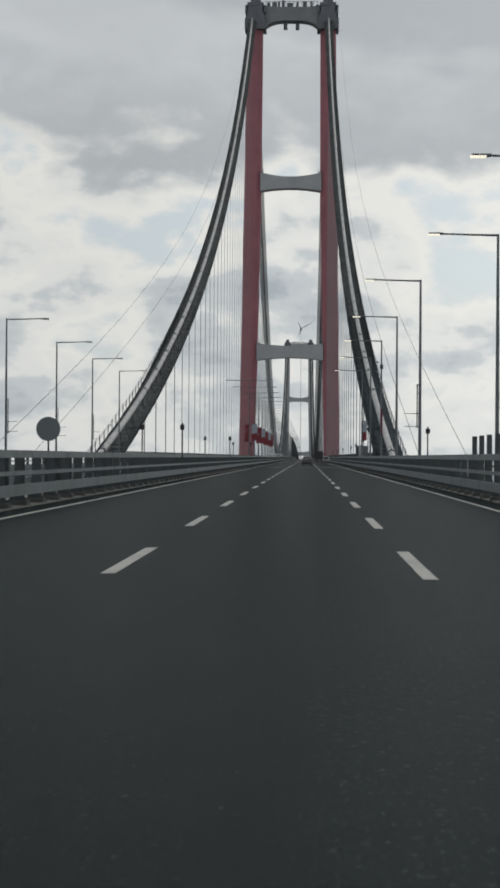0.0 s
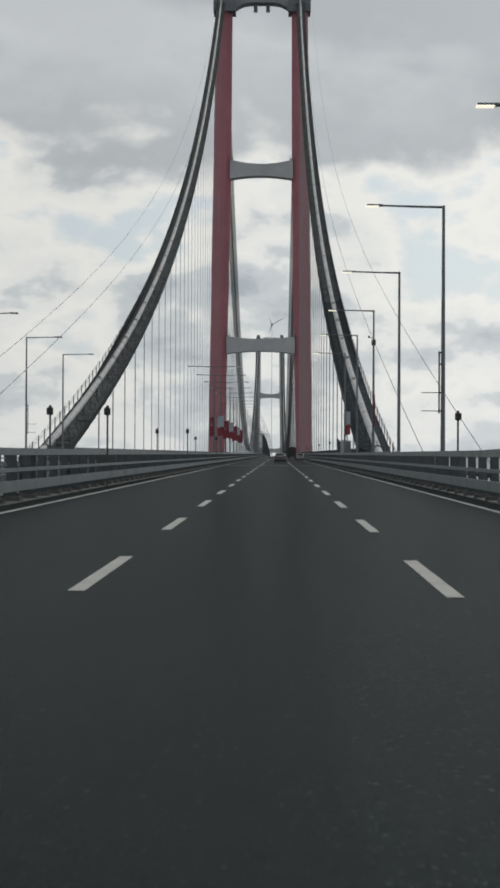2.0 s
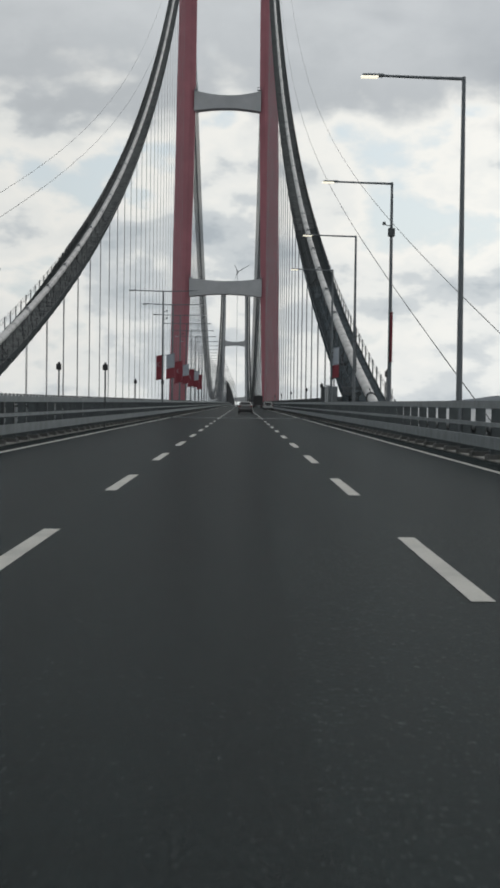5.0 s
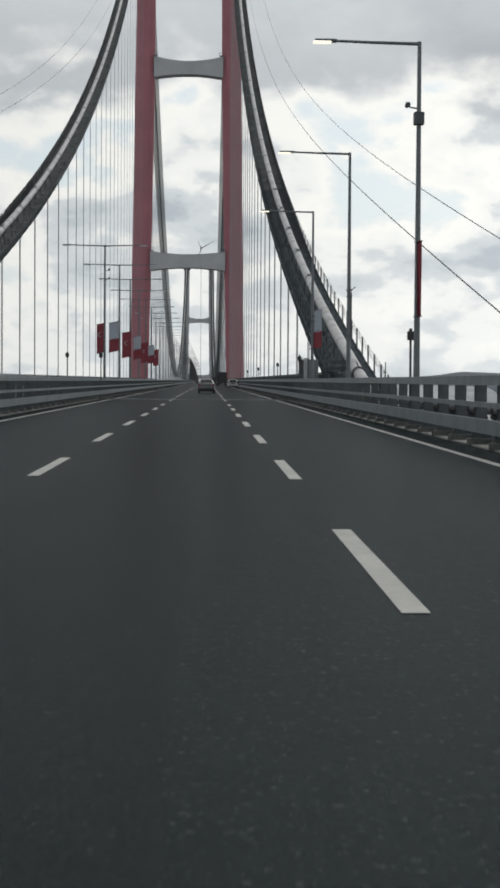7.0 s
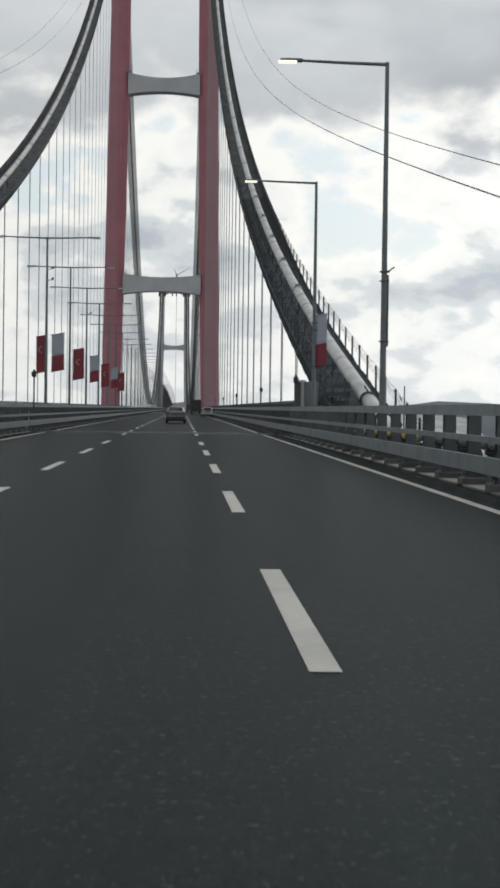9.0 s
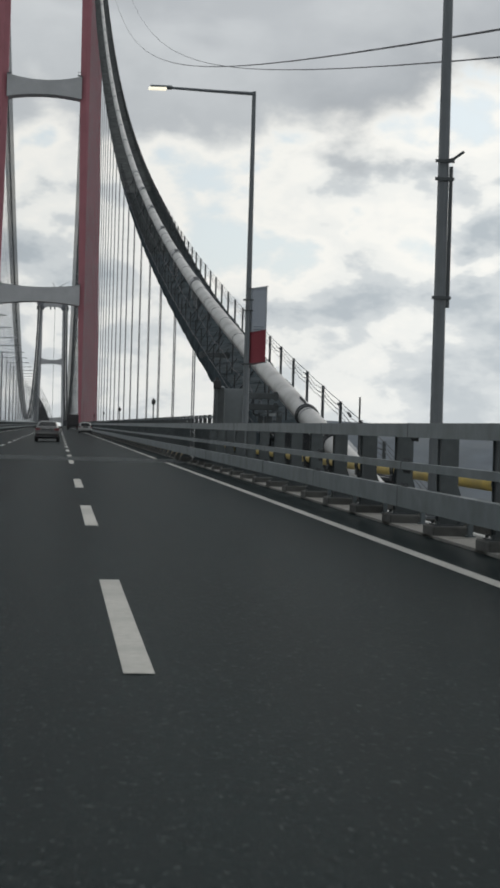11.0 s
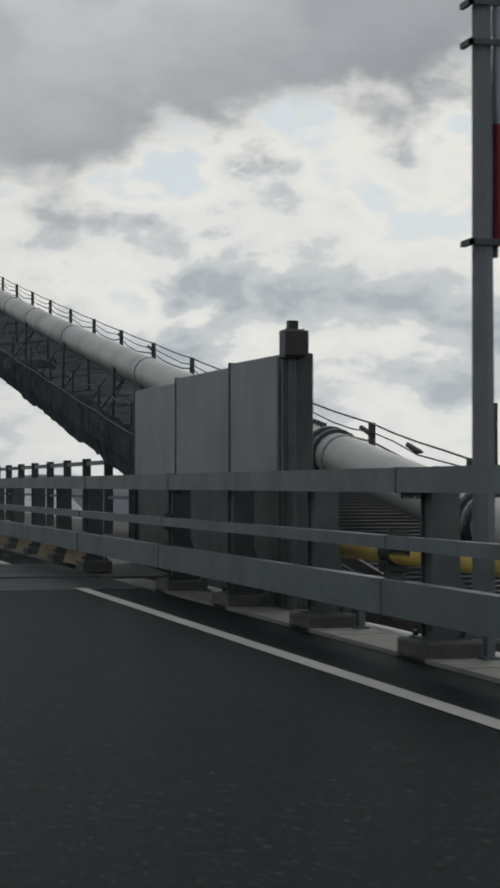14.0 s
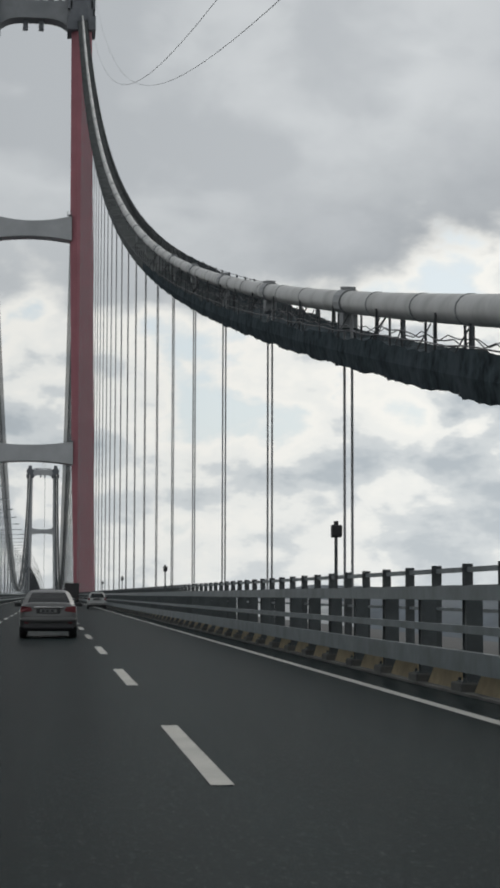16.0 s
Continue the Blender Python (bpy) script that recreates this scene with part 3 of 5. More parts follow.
    for side in (-1, 1):
        for z, x in ((61.0, 16.6), (150.6, 15.1)):
            bm = bmesh.new()
            box(bm, side * x - 0.9, side * x + 0.9, -5.0, -3.2, z * f, z * f + 0.3)
            for px in (-0.8, 0.8):
                box(bm, side * x + px - 0.08, side * x + px + 0.08, -5.0, -4.84, z * f + 0.3, z * f + 1.5)
            box(bm, side * x - 0.9, side * x + 0.9, -5.0, -4.86, z * f + 1.4, z * f + 1.55)
            part("access_ledge", bm, TOWER_DARK, t, "small dark access ledge with a rail")
    bm = bmesh.new()
    r = random.Random(3)
    x = -13.0
    while x < 13.0:
        wdt, h = r.uniform(1.0, 3.4), r.uniform(0.8, 3.2)
        box(bm, x, x + wdt, -2.5, 2.5, 238.0 * f, (238.0 + h) * f)
        x += wdt + r.uniform(0.4, 2.4)
    for k in range(14):
        px = -13.5 + k * 27 / 13
        box(bm, px - 0.12, px + 0.12, -4.0, -3.8, 238.0 * f, 240.4 * f)
    box(bm, -14, 14, -4.0, -3.85, 240.2 * f, 240.4 * f)
    part("roof_equipment", bm, TOWER_DARK, t, "clutter of plant and railings on the top beam")
    for px in (-3.3, 3.0):
        bm = bmesh.new()
        box(bm, px - 1.0, px + 1.0, -1, 1, 226.3 * f, 230.6 * f)
        part("hanging_box", bm, TOWER_DARK, t)
    return t


tower(Y_TOWER, 0.0, 0.0, 1.0, "tall red steel suspension tower with grey arched cross beams", True)
tower(Y_FAR, -4.0, -50.0, 1.0, "far suspension tower, greyed by distance", False)


# ---- main cables with their catwalks ----
def cable_set(side):
    c = thing("main_cable", (cable_x(250, side), 250, cable_z(250)), "thick pale grey main suspension cable with dark steel clamps", "bridge cable", "main cables")
    w = thing("catwalk", (cable_x(250, side), 250, cable_z(250) - 2), "dark mesh catwalk with posts and hand ropes hung under the cable", "catwalk", "catwalks")
    off = Vector(c.location)
    woff = Vector(w.location)
    def at(y, dx=0.0, dz=0.0, o=off):
        return Vector((cable_x(y, side) + dx, y, cable_z(y) + dz)) - o
    bm = bmesh.new()
    tube(bm, [at(y) for y in along(165, Y_TOWER, 6)], 0.43, 16)
    part("cable_tube", bm, CABLE, c, "pale wrapped cable", smooth=True)
    bm = bmesh.new()
    tube(bm, [at(y) for y in along(Y_TOWER, Y_FAR, 30)], 0.43, 8)
    part("cable_tube", bm, CABLE, c, "pale wrapped cable", smooth=True)
    # wrapping seams
    for y in [227.5, 239.9, 257.4, 270.2, 279.0, 285.5, 291.6, 299.2] + [316.0 + 8.08 * k for k in range(16)]:
        bm = bmesh.new()
        tube(bm, [at(y - 0.05), at(y + 0.05)], 0.455, 14)
        part("seam_ring", bm, BAND, c, "thin dark seam ring")
    # cable bands above the hangers
    for y in HANGERS:
        bm = bmesh.new()
        tube(bm, [at(y - 0.75), at(y + 0.75)], 0.50, 12)
        if y < 420:
            for dy in (-0.5, 0.0, 0.5):
                b = at(y + dy, 0, 0.5)
                box(bm, b.x - 0.2, b.x + 0.2, b.y - 0.06, b.y + 0.06, b.z - 0.06, b.z + 0.08)
            b = at(y, 0, -0.55)
            box(bm, b.x - 0.28, b.x + 0.28, b.y - 0.5, b.y + 0.5, b.z - 0.5, b.z + 0.2)
        part("cable_band", bm, BAND, c, "dark bolted clamp")
    # dark double collars with bolt rows where the cable runs down behind the rail
    for y in (232.9, 240.6):
        for dy in (-0.28, 0.12):
            bm = bmesh.new()
            tube(bm, [at(y + dy), at(y + dy + 0.02), at(y + dy + 0.14), at(y + dy + 0.16)], [0.44, 0.50, 0.50, 0.44], 20)
            part("collar", bm, DARK_STEEL, c, "dark steel collar", smooth=False)
        bolt = None
        for q in range(9):
            m = Matrix.Translation(at(y + 0.5 + 0.22 * q, 0, 0.45))
            if bolt is None:
                bm = bmesh.new()
                box(bm, -0.03, 0.03, -0.05, 0.05, -0.04, 0.07)
                bolt = part("bolt", bm, DARK_STEEL, c)
                bolt.matrix_basis = m
            else:
                share(bolt, "bolt", c, m)
    # steel steps of the access stair below the cable
    stair = thing("access_stair", (cable_x(250, side), 228, 0), "dark steel access stair below the cable end", "stair", "access stairs")
    bm = bmesh.new()
    box(bm, -1.3, 1.3, -0.18, 0.18, -0.09, 0.02)
    step = None
    for k in range(48):
        y = 228.0 + 0.36 * k
        m = Matrix.Translation((0, y - 228, max(cable_z(y) - 1.0, -0.3) + 0.02))
        if step is None:
            step = part("step", bm, DARK_STEEL, stair)
            step.matrix_basis = m
        else:
            share(step, "step", stair, m)
    for dx in (-1.34, 1.34):
        bm = bmesh.new()
        prism(bm, [(-0.03, -0.2), (0.03, -0.2), (0.03, 0.08), (-0.03, 0.08)], [((dx, y - 228, max(cable_z(y) - 1.0, -0.3)), (1, 0, 0), (0, 0, 1)) for y in along(227.8, 245.2, 1.0)])
        part("stringer", bm, DARK_STEEL, stair)
    for y, dz in ((246.6, 0.0), (246.6, -0.5), (271.0, -1.0)):
        for xa, xb in ((-2.3, -0.5),) if side > 0 else ((0.5, 2.3),):
            bm = bmesh.new()
            b = Vector((0, y - 228, cable_z(y) + dz))
            box(bm, xa, xb, b.y - 0.12, b.y + 0.12, b.z - 0.13, b.z + 0.13, 0.01)
            for q in (xa + 0.15, xb - 0.15):
                box(bm, q - 0.09, q + 0.09, b.y - 0.16, b.y - 0.12, b.z - 0.2, b.z + 0.2)
            part("landing_beam", bm, GALV_DARK, stair, "grey cross beam beside the cable")
    # catwalk floor and side nets; the net's lower hem sags unevenly
    r = random.Random(11 + side)
    for nm, seg in (("floor", along(240.5, 350, 0.5)), ("floor", along(350, 420, 1.5)), ("floor", along(420, Y_TOWER, 8)), ("floor", along(Y_TOWER, Y_TOWER + 1150, 30)), ("floor", along(Y_TOWER + 1150, Y_FAR, 30))):
        bm, bm_floor = bmesh.new(), bmesh.new()
        wide = 1.3 if seg[0] >= Y_TOWER else 1.0
        rows, floor_rows = [], []
        for y in seg:
            bay = math.floor(y / 3.0)
            j = 0.045 * math.sin(bay * 2.3 + side) + r.uniform(-0.025, 0.025) if y < 420 else 0
            k = 0.07 * math.sin(bay * 1.7 + 2 * side) + r.uniform(-0.04, 0.04) + 0.10 * noise.noise((y * 0.35, side, 0)) if y < 420 else 0
            rise = min(max((y - 302) / 95, 0), 1)   # the outer net stands as high as the cable further up
            outer_top = -1.34 + 1.53 * rise * rise * (3 - 2 * rise) - 0.5 * k
            profile = [(-1.9 * side, -1.02 + k + 0.5 * max(0.0, 1 - (y - 241) / 45)), (-1.95 * side, -1.5), (-1.85 * side, -1.98 + j), (-0.8 * side, -1.88), (0.8 * side, -1.7), (1.85 * side, -1.56 - j), (1.95 * side, -1.4), (1.97 * side, outer_top)]
            spots = [at(y, dx * wide, dz, woff) for dx, dz in profile]
            rows.append([bm.verts.new(p) for p in spots])
            floor_rows.append([bm_floor.verts.new(p) for p in spots[2:6]])
        for r0, r1 in zip(rows, rows[1:]):
            for i in (0, 1, 5, 6):
                bm.faces.new((r0[i], r0[i + 1], r1[i + 1], r1[i]))
        for r0, r1 in zip(floor_rows, floor_rows[1:]):
            for i in range(3):
                bm_floor.faces.new((r0[i], r0[i + 1], r1[i + 1], r1[i]))
        bmesh.ops.delete(bm, geom=[v for v in bm.verts if not v.link_faces], context="VERTS")
        # mesh turns paler in steps towards and past the tower: haze put into colour
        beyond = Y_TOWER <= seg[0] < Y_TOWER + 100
        part(nm, bm_floor, NET_FAR if beyond else NET_MID if seg[0] == 420 or side < 0 else NET if seg[0] < 300 else NET_FLOOR, w, "mesh floor greyed by distance" if beyond else "dark wire mesh floor")
        part("side_net", bm, NET_FAR if beyond else NET_MID if seg[0] == 420 else NET if side > 0 else NET_FLOOR, w, "side nets greyed by distance" if beyond else "dark wire side nets")
    # cross battens, side posts and stays
    bm = bmesh.new()
    box(bm, -1.8, 1.8, -0.1, 0.1, -0.07, 0.012)
    bat = None
    for k, y in enumerate([242 + 4.6 * k for k in range(26)]):
        m = Matrix.Translation(at(y, 0, -1.785, woff)) @ Matrix.Rotation(-0.108 * side, 4, "Y") @ Matrix.Rotation(math.atan((cable_z(y + 1) - cable_z(y - 1)) / 2), 4, "X")
        if bat is None:
            bat = part("batten", bm, NET if side > 0 else NET_FLOOR, w, "dark cross batten")
            bat.matrix_basis = m
        else:
            share(bat, "batten", w, m)
    bm = bmesh.new()
    box(bm, -0.03, 0.03, -0.03, 0.03, -0.02, 1.62)
    post = None
    bm2 = bmesh.new()
    box(bm2, -0.06, 0.06, -0.06, 0.06, -0.05, 2.12)
    tall = None
    out = side
    for y in [242.5 + 4.6 * k + 0.5 * math.sin(7.0 * k) for k in range(45)]:
        m = Matrix.Translation(at(y, -1.55 * out, -1.92, woff))
        if post is None:
            post = part("net_post", bm, DARK_STEEL, w)
            post.matrix_basis = m
        else:
            share(post, "net_post", w, m)
    for y in [211.0 + 5.5 * k for k in range(80)]:
        m = Matrix.Translation(at(y, 1.95 * out, -1.92, woff))
        if tall is None:
            tall = part("hand_rope_post", bm2, GALV_DARK, w)
            tall.matrix_basis = m
        else:
            share(tall, "hand_rope_post", w, m)
    for dx, dz, rad, sag in ((1.95, 0.18, 0.02, 0.03), (1.95, 0.02, 0.016, 0.10), (1.95, -0.16, 0.022, 0.12), (1.95, -0.4, 0.016, 0.08), (-1.95, -0.78, 0.02, 0.05)):
        bm = bmesh.new()
        pts = []
        for y in along(211.0, 651, 1.375):
            k = (y - 211.0) / 5.5
            pts.append(at(y, dx * out, dz - sag * abs(math.sin(math.pi * k)) + r.uniform(-0.35, 0.35) * sag, woff))
        tube(bm, pts, rad, 4)
        part("hand_rope", bm, ROPE, w, "thin sagging hand rope")
    # small fittings clipped to the hand ropes
    for y in [227.6, 241.0, 243.9, 254.8, 266.0, 271.2]:
        bm = bmesh.new()
        tube(bm, [at(y, 1.95 * out, -0.02, woff), at(y + 0.25, 1.95 * out, -0.03, woff), at(y + 0.8, 1.95 * out, 0.02, woff)], [0.03, 0.06, 0.055], 7)
        part("rope_fitting", bm, DARK_STEEL, w, "small dark rope fitting")
    # frames that hang the catwalk from the cable, with V stays at every other one
    for q, y in enumerate([251.2 + 9.2 * k for k in range(20)]):
        bm = bmesh.new()
        for dx in (-1.88, 1.88):
            tube(bm, [at(y, 0.22 * dx, -0.12, woff), at(y, 0.24 * dx, -1.92, woff)], 0.045, 5)
        tube(bm, [at(y, -1.88, -1.93, woff), at(y, 1.88, -1.93, woff)], 0.05, 5)
        if q % 2:
            for dy in (-0.8, 0.8):
                tube(bm, [at(y, -0.1 * out, -0.40, woff), at(y + dy, -1.0 * out, -1.85, woff)], 0.028, 4)
        part("hanger_frame", bm, DARK_STEEL, w, "dark hanger frame")
    for y in [246.6 + 4.6 * k for k in range(28)]:
        dx = -1.2 * out + r.uniform(-0.5, 0.5)
        bm = bmesh.new()
        tube(bm, [at(y, dx, -1.9, woff), at(y + r.uniform(-0.15, 0.15), dx * 0.4, -0.42, woff)], 0.022, 4)
        part("rod", bm, DARK_STEEL, w)
    bm = bmesh.new()
    pts = [at(y, -0.9 * out, -0.8 + r.uniform(-0.16, 0.16), woff) for y in along(244, 420, 1.1)]
    tube(bm, pts, 0.02, 4)
    pts = [at(y, 0.8 * out, -0.95 + r.uniform(-0.14, 0.14), woff) for y in along(244, 420, 1.3)]
    tube(bm, pts, 0.02, 4)
    part("loose_wire", bm, ROPE, w, "loose wavy wires")
    # thin hauling ropes high above the cable
    for x0, x1 in ((22.8, 24.0), (18.8, 20.9)) if side > 0 else ((-14.4, -16.4), (-18.3, -20.3)):
        bm = bmesh.new()
        pts = []
        for y in along(128, Y_TOWER, 12):
            u = (y - 400) / 300
            z = 50.2 + 71.5 * u + 17.7 * u * u + 2.5 * u ** 3 * max(0.0, 1 - u / 1.84)
            pts.append((x0 + (x1 - x0) * (y - 200) / 750, y, z))
        tube(bm, pts, 0.026, 5)
        tagged(link_mesh("hauling_rope", bm, ROPE), "thin dark hauling rope hanging from the tower top", "rope", "hauling ropes")
    return c


HANGERS = [305.4 + 24.25 * k for k in range(27) if 305.4 + 24.25 * k < Y_TOWER - 14]
for s in (-1, 1):
    cable_set(s)

# hangers
bm = bmesh.new()
tube(bm, [(0, 0, 0), (0, 0, 1)], 0.05, 6)
hang_mesh = link_mesh("hanger", bm, HANGER)
first_hanger = True
for s in (1, -1):
    for y in HANGERS:
        h = thing("hanger", (cable_x(y, s), y, 0.3), "pair of thin dark steel hanger ropes", "hanger", "hangers of the side span")
        top = cable_z(y) - 0.4 - 0.3
        for dy in (-0.74, 0.74):
            if first_hanger:
                ob, first_hanger = hang_mesh, False
                ob.name = "rope"
                ob.parent = h
            else:
                ob = share(hang_mesh, "rope", h, Matrix())
            ob.matrix_basis = Matrix.Translation((-0.03 * dy, dy, 0)) @ Matrix.Diagonal((1, 1, top + 0.25 * dy, 1))
bm = bmesh.new()
for s in (1, -1):
    for k in range(1, 83):
        y = Y_TOWER + 24.3 * k
        z0, z1 = drop(y), cable_z(y)
        for dy in (-0.6, 0.6):
            tube(bm, [(cable_x(y, s), y + dy, z0), (cable_x(y, s), y + dy, z1)], 0.085, 4)
tagged(link_mesh("main_span_hangers", bm, DARK_STEEL), "many thin hanger ropes of the main span", "hangers", kind="stuff")


# ---- guard rails ----
def rail_run(name, x, y0, y1, label, face, posts_from, posts_to, shift=lambda y: 0.0, lift=0.0, gusset=True):
    r = thing(name, (x, y0, 0), label, "guard rail", "guard rails")
    def beam(dx0, dx1, z0, z1, nm, mat=GALV):
        bm = bmesh.new()
        sec = [(dx0, z0), (dx1, z0), (dx1, z1), (dx0, z1)]
        prism(bm, sec, [((shift(y), y - y0, drop(y) + lift), (1, 0, 0), (0, 0, 1)) for y in along(y0, y1, 12)])
        part(nm, bm, mat, r)
    beam(-0.07, 0.07, 1.27, 1.46, "top_beam")
    beam(-0.10 * face - 0.05, -0.10 * face + 0.05, 0.84, 0.94, "middle_beam")
    beam(-0.13 * face - 0.06, -0.13 * face + 0.06, 0.34, 0.61, "lower_beam")
    bm = bmesh.new()
    b = 0.09
    o = 0.25 * face   # the posts stand behind the beams
    box(bm, o - b, o + b, -0.11, 0.11, 0.17, 1.40, 0.006)
    for yy in (-0.122, 0.11):
        box(bm, o - b - 0.025, o + b + 0.025, yy, yy + 0.012, 0.17, 1.40)
        if not gusset:
            continue
        g = [(b + 0.275, 0.17), (b + 0.40, 0.17), (b + 0.37, 0.40), (b + 0.275, 0.66)]
        lo = [bm.verts.new((face * u, yy, z)) for u, z in g]
        hi = [bm.verts.new((face * u, yy + 0.012, z)) for u, z in g]
        bm.faces.new(lo)
        bm.faces.new(list(reversed(hi)))
        for i in range(4):
            bm.faces.new((lo[i], hi[i], hi[(i + 1) % 4], lo[(i + 1) % 4]))
    # brackets to the three beams, foot plate and bolts
    for z0, z1, u in ((1.32, 1.40, 0.06), (0.86, 0.92, -0.06), (0.42, 0.54, -0.08)):
        x0, x1 = sorted((face * u, o - face * b))
        box(bm, x0, x1, -0.08, 0.08, z0, z1)
    box(bm, o - 0.19, o + 0.19, -0.18, 0.18, 0.155, 0.172)
    for bx in (-0.15, 0.15):
        for by in (-0.15, 0.15):
            box(bm, o + bx - 0.018, o + bx + 0.018, by - 0.018, by + 0.018, 0.172, 0.215)
    post0 = None
    ysp = []
    y = 214.92 + 3.0 * math.ceil((y0 - 214.92) / 3.0)
    while y <= y1:
        ysp.append(y)
        y += 3.0
    plinth = None
    far = bmesh.new()
    for y in ysp:
        if y1 < 300 and y > posts_to:
            continue
        if posts_from <= y <= posts_to:
            if post0 is None:
                post0 = part("post", bm, POST, r)
                post0.matrix_basis = pose(shift(y), y - y0, lift)
                bm2 = bmesh.new()
                x0, x1 = sorted((0.01 * face, 0.47 * face))
                box(bm2, x0, x1, -0.33, 0.33, -0.03, 0.155, 0.02)
                plinth = part("plinth", bm2, CONCRETE, r, "pale concrete plinth")
                plinth.matrix_basis = pose(shift(y), y - y0, lift)
            else:
                share(post0, "post", r, pose(shift(y), y - y0, lift))
                share(plinth, "plinth", r, pose(shift(y), y - y0, lift))
        else:
            box(far, shift(y) - 0.1, shift(y) + 0.1, y - y0 - 0.1, y - y0 + 0.1, drop(y), drop(y) + 1.3)
    if len(far.verts):
        p = part("post_run", far, GALV_DARK, r)
        p["kind"] = "stuff"
    else:
        far.free()
    return r


rail_run("guard_rail", X_RAIL_R, -50, 234.9, "grey galvanised steel bridge guard rail on concrete plinths", 1, -50, 232)
rail_run("guard_rail", X_RAIL_R, 235.0, 1500, "grey galvanised steel guard rail beside the walkway", 1, 235, 420, gusset=False)
rail_run("guard_rail", X_RAIL_L, -50, 234.9, "grey galvanised steel guard rail along the median", -1, -50, 232)
rail_run("guard_rail", X_RAIL_L, 235.0, 1500, "grey galvanised steel guard rail along the median", -1, 235, 420)
rail_run("guard_rail", -0.2, -50, 1500, "grey galvanised steel guard rail of the opposite carriageway", 1, -50, -49)
rail_run("guard_rail", -13.9, -50, 1500, "grey galvanised steel guard rail of the opposite carriageway", -1, -50, -49)


# ---- street lamps ----
def lamp_post(x, y, arms, label, group, lens=LAMP_GLASS, paint=LAMP):
    l = thing("street_lamp", (x, y, drop(y)), label, "street lamp", group)
    bm = bmesh.new()
    stout = 1.6 if y > Y_TOWER else 1.0   # thickened on the main span to fit the camera's view
    tube(bm, [(0, 0, 0), (0, 0, 6), (0, 0, 12.0)], [0.108 * stout, 0.086 * stout, 0.062 * stout], 8)
    box(bm, -0.2, 0.2, -0.2, 0.2, 0.0, 0.04)
    part("pole", bm, paint, l, smooth=False)
    for s in arms:
        bm = bmesh.new()
        tube(bm, [(0, 0, 11.93), (s * 1.4, 0, 11.96), (s * 2.7, 0, 12.0)], [0.06 * stout, 0.05 * stout, 0.042 * stout], 6)
        part("arm", bm, paint, l)
        bm = bmesh.new()
        box(bm, min(s * 2.6, s * 3.3), max(s * 2.6, s * 3.3), -0.14, 0.14, 11.96, 12.05, 0.02)
        head = part("lamp_head", bm, paint, l, "flat lamp head")
        bm = bmesh.new()
        box(bm, min(s * 2.78, s * 3.34), max(s * 2.78, s * 3.34), -0.15, 0.15, 11.92, 11.985, 0.015)
        part("lens", bm, lens, head, "pale lens")
    return l


for y in (19.4, 41.7, 64.0, 86.4):
    lamp_post(18.15, y, (-1,), "grey steel street lamp with one arm over the road", "viaduct street lamps")
for y in (108.8, 137.0, 165.2, 192.9, 222.2):
    lamp_post(15.88, y, (-1,), "grey steel street lamp with one arm over the road", "viaduct street lamps")
for k in range(8):
    lamp_post(-14.35, 26.9 + 28.45 * k, (1,), "grey steel street lamp with one arm over the road", "viaduct street lamps", LENS)
for k in range(112):
    y = 252.3 + 24.0 * k
    far_lamp = y > Y_TOWER   # dark steel beyond the tower: the row's silhouette put into the colour
    lamp_post(1.12, y, (-1, 1), "grey steel median street lamp with two arms", "median street lamps", DARK_STEEL if far_lamp else LENS, DARK_STEEL if far_lamp else LAMP)


# ---- outer railing of the walkway, taller posts ----
def walkway_rail(x, y0, y1, label, singles, tall=2.08, rails=((1.88, 2.0, "hand_rail"), (1.5, 1.58, "middle_rail"), (0.95, 1.03, "lower_rail"))):
    r = thing("walkway_railing", (x, y0, 0), label, "railing", "walkway railings")
    for z0, z1, nm in rails:
        bm = bmesh.new()
        prism(bm, [(-0.04, z0), (0.04, z0), (0.04, z1), (-0.04, z1)], [((0, y - y0, drop(y)), (1, 0, 0), (0, 0, 1)) for y in along(y0, y1, 20)])
        part(nm, bm, GALV, r)
    bm = bmesh.new()
    box(bm, -0.11, 0.11, -0.09, -0.06, 0, tall)
    box(bm, -0.11, 0.11, 0.06, 0.09, 0, tall)
    box(bm, -0.03, 0.03, -0.06, 0.06, 0, tall - 0.04)
    post, far = None, bmesh.new()
    y, k = y0 + 0.4, 0
    while y < y1:
        if k < singles:
            if post is None:
                post = part("post", bm, GALV_DARK, r)
                post.matrix_basis = pose(0, y - y0, 0)
            else:
                share(post, "post", r, pose(0, y - y0, 0))
        else:
            box(far, -0.1, 0.1, y - y0 - 0.09, y - y0 + 0.09, drop(y), drop(y) + tall)
        y += 3.45
        k += 1
    if len(far.verts):
        part("post_run", far, GALV_DARK, r)["kind"] = "stuff"
    else:
        far.free()
    return r


walkway_rail(19.0, 238.6, 1300, "dark grey steel walkway railing with tall posts", 70)
walkway_rail(-17.6, 238.6, 1300, "dark grey steel walkway railing with tall posts", 70)
walkway_rail(17.05, 20.0, 87.0, "dark grey steel railing round the lay-by platform", 40, 2.36, ((1.42, 1.5, "hand_rail"), (0.95, 1.03, "lower_rail")))
bm = bmesh.new()
box(bm, 15.45, 17.4, 18, 92, -0.5, -0.05)
tagged(link_mesh("platform", bm, CONCRETE), "grey concrete maintenance platform beside the road", "platform", kind="structure")

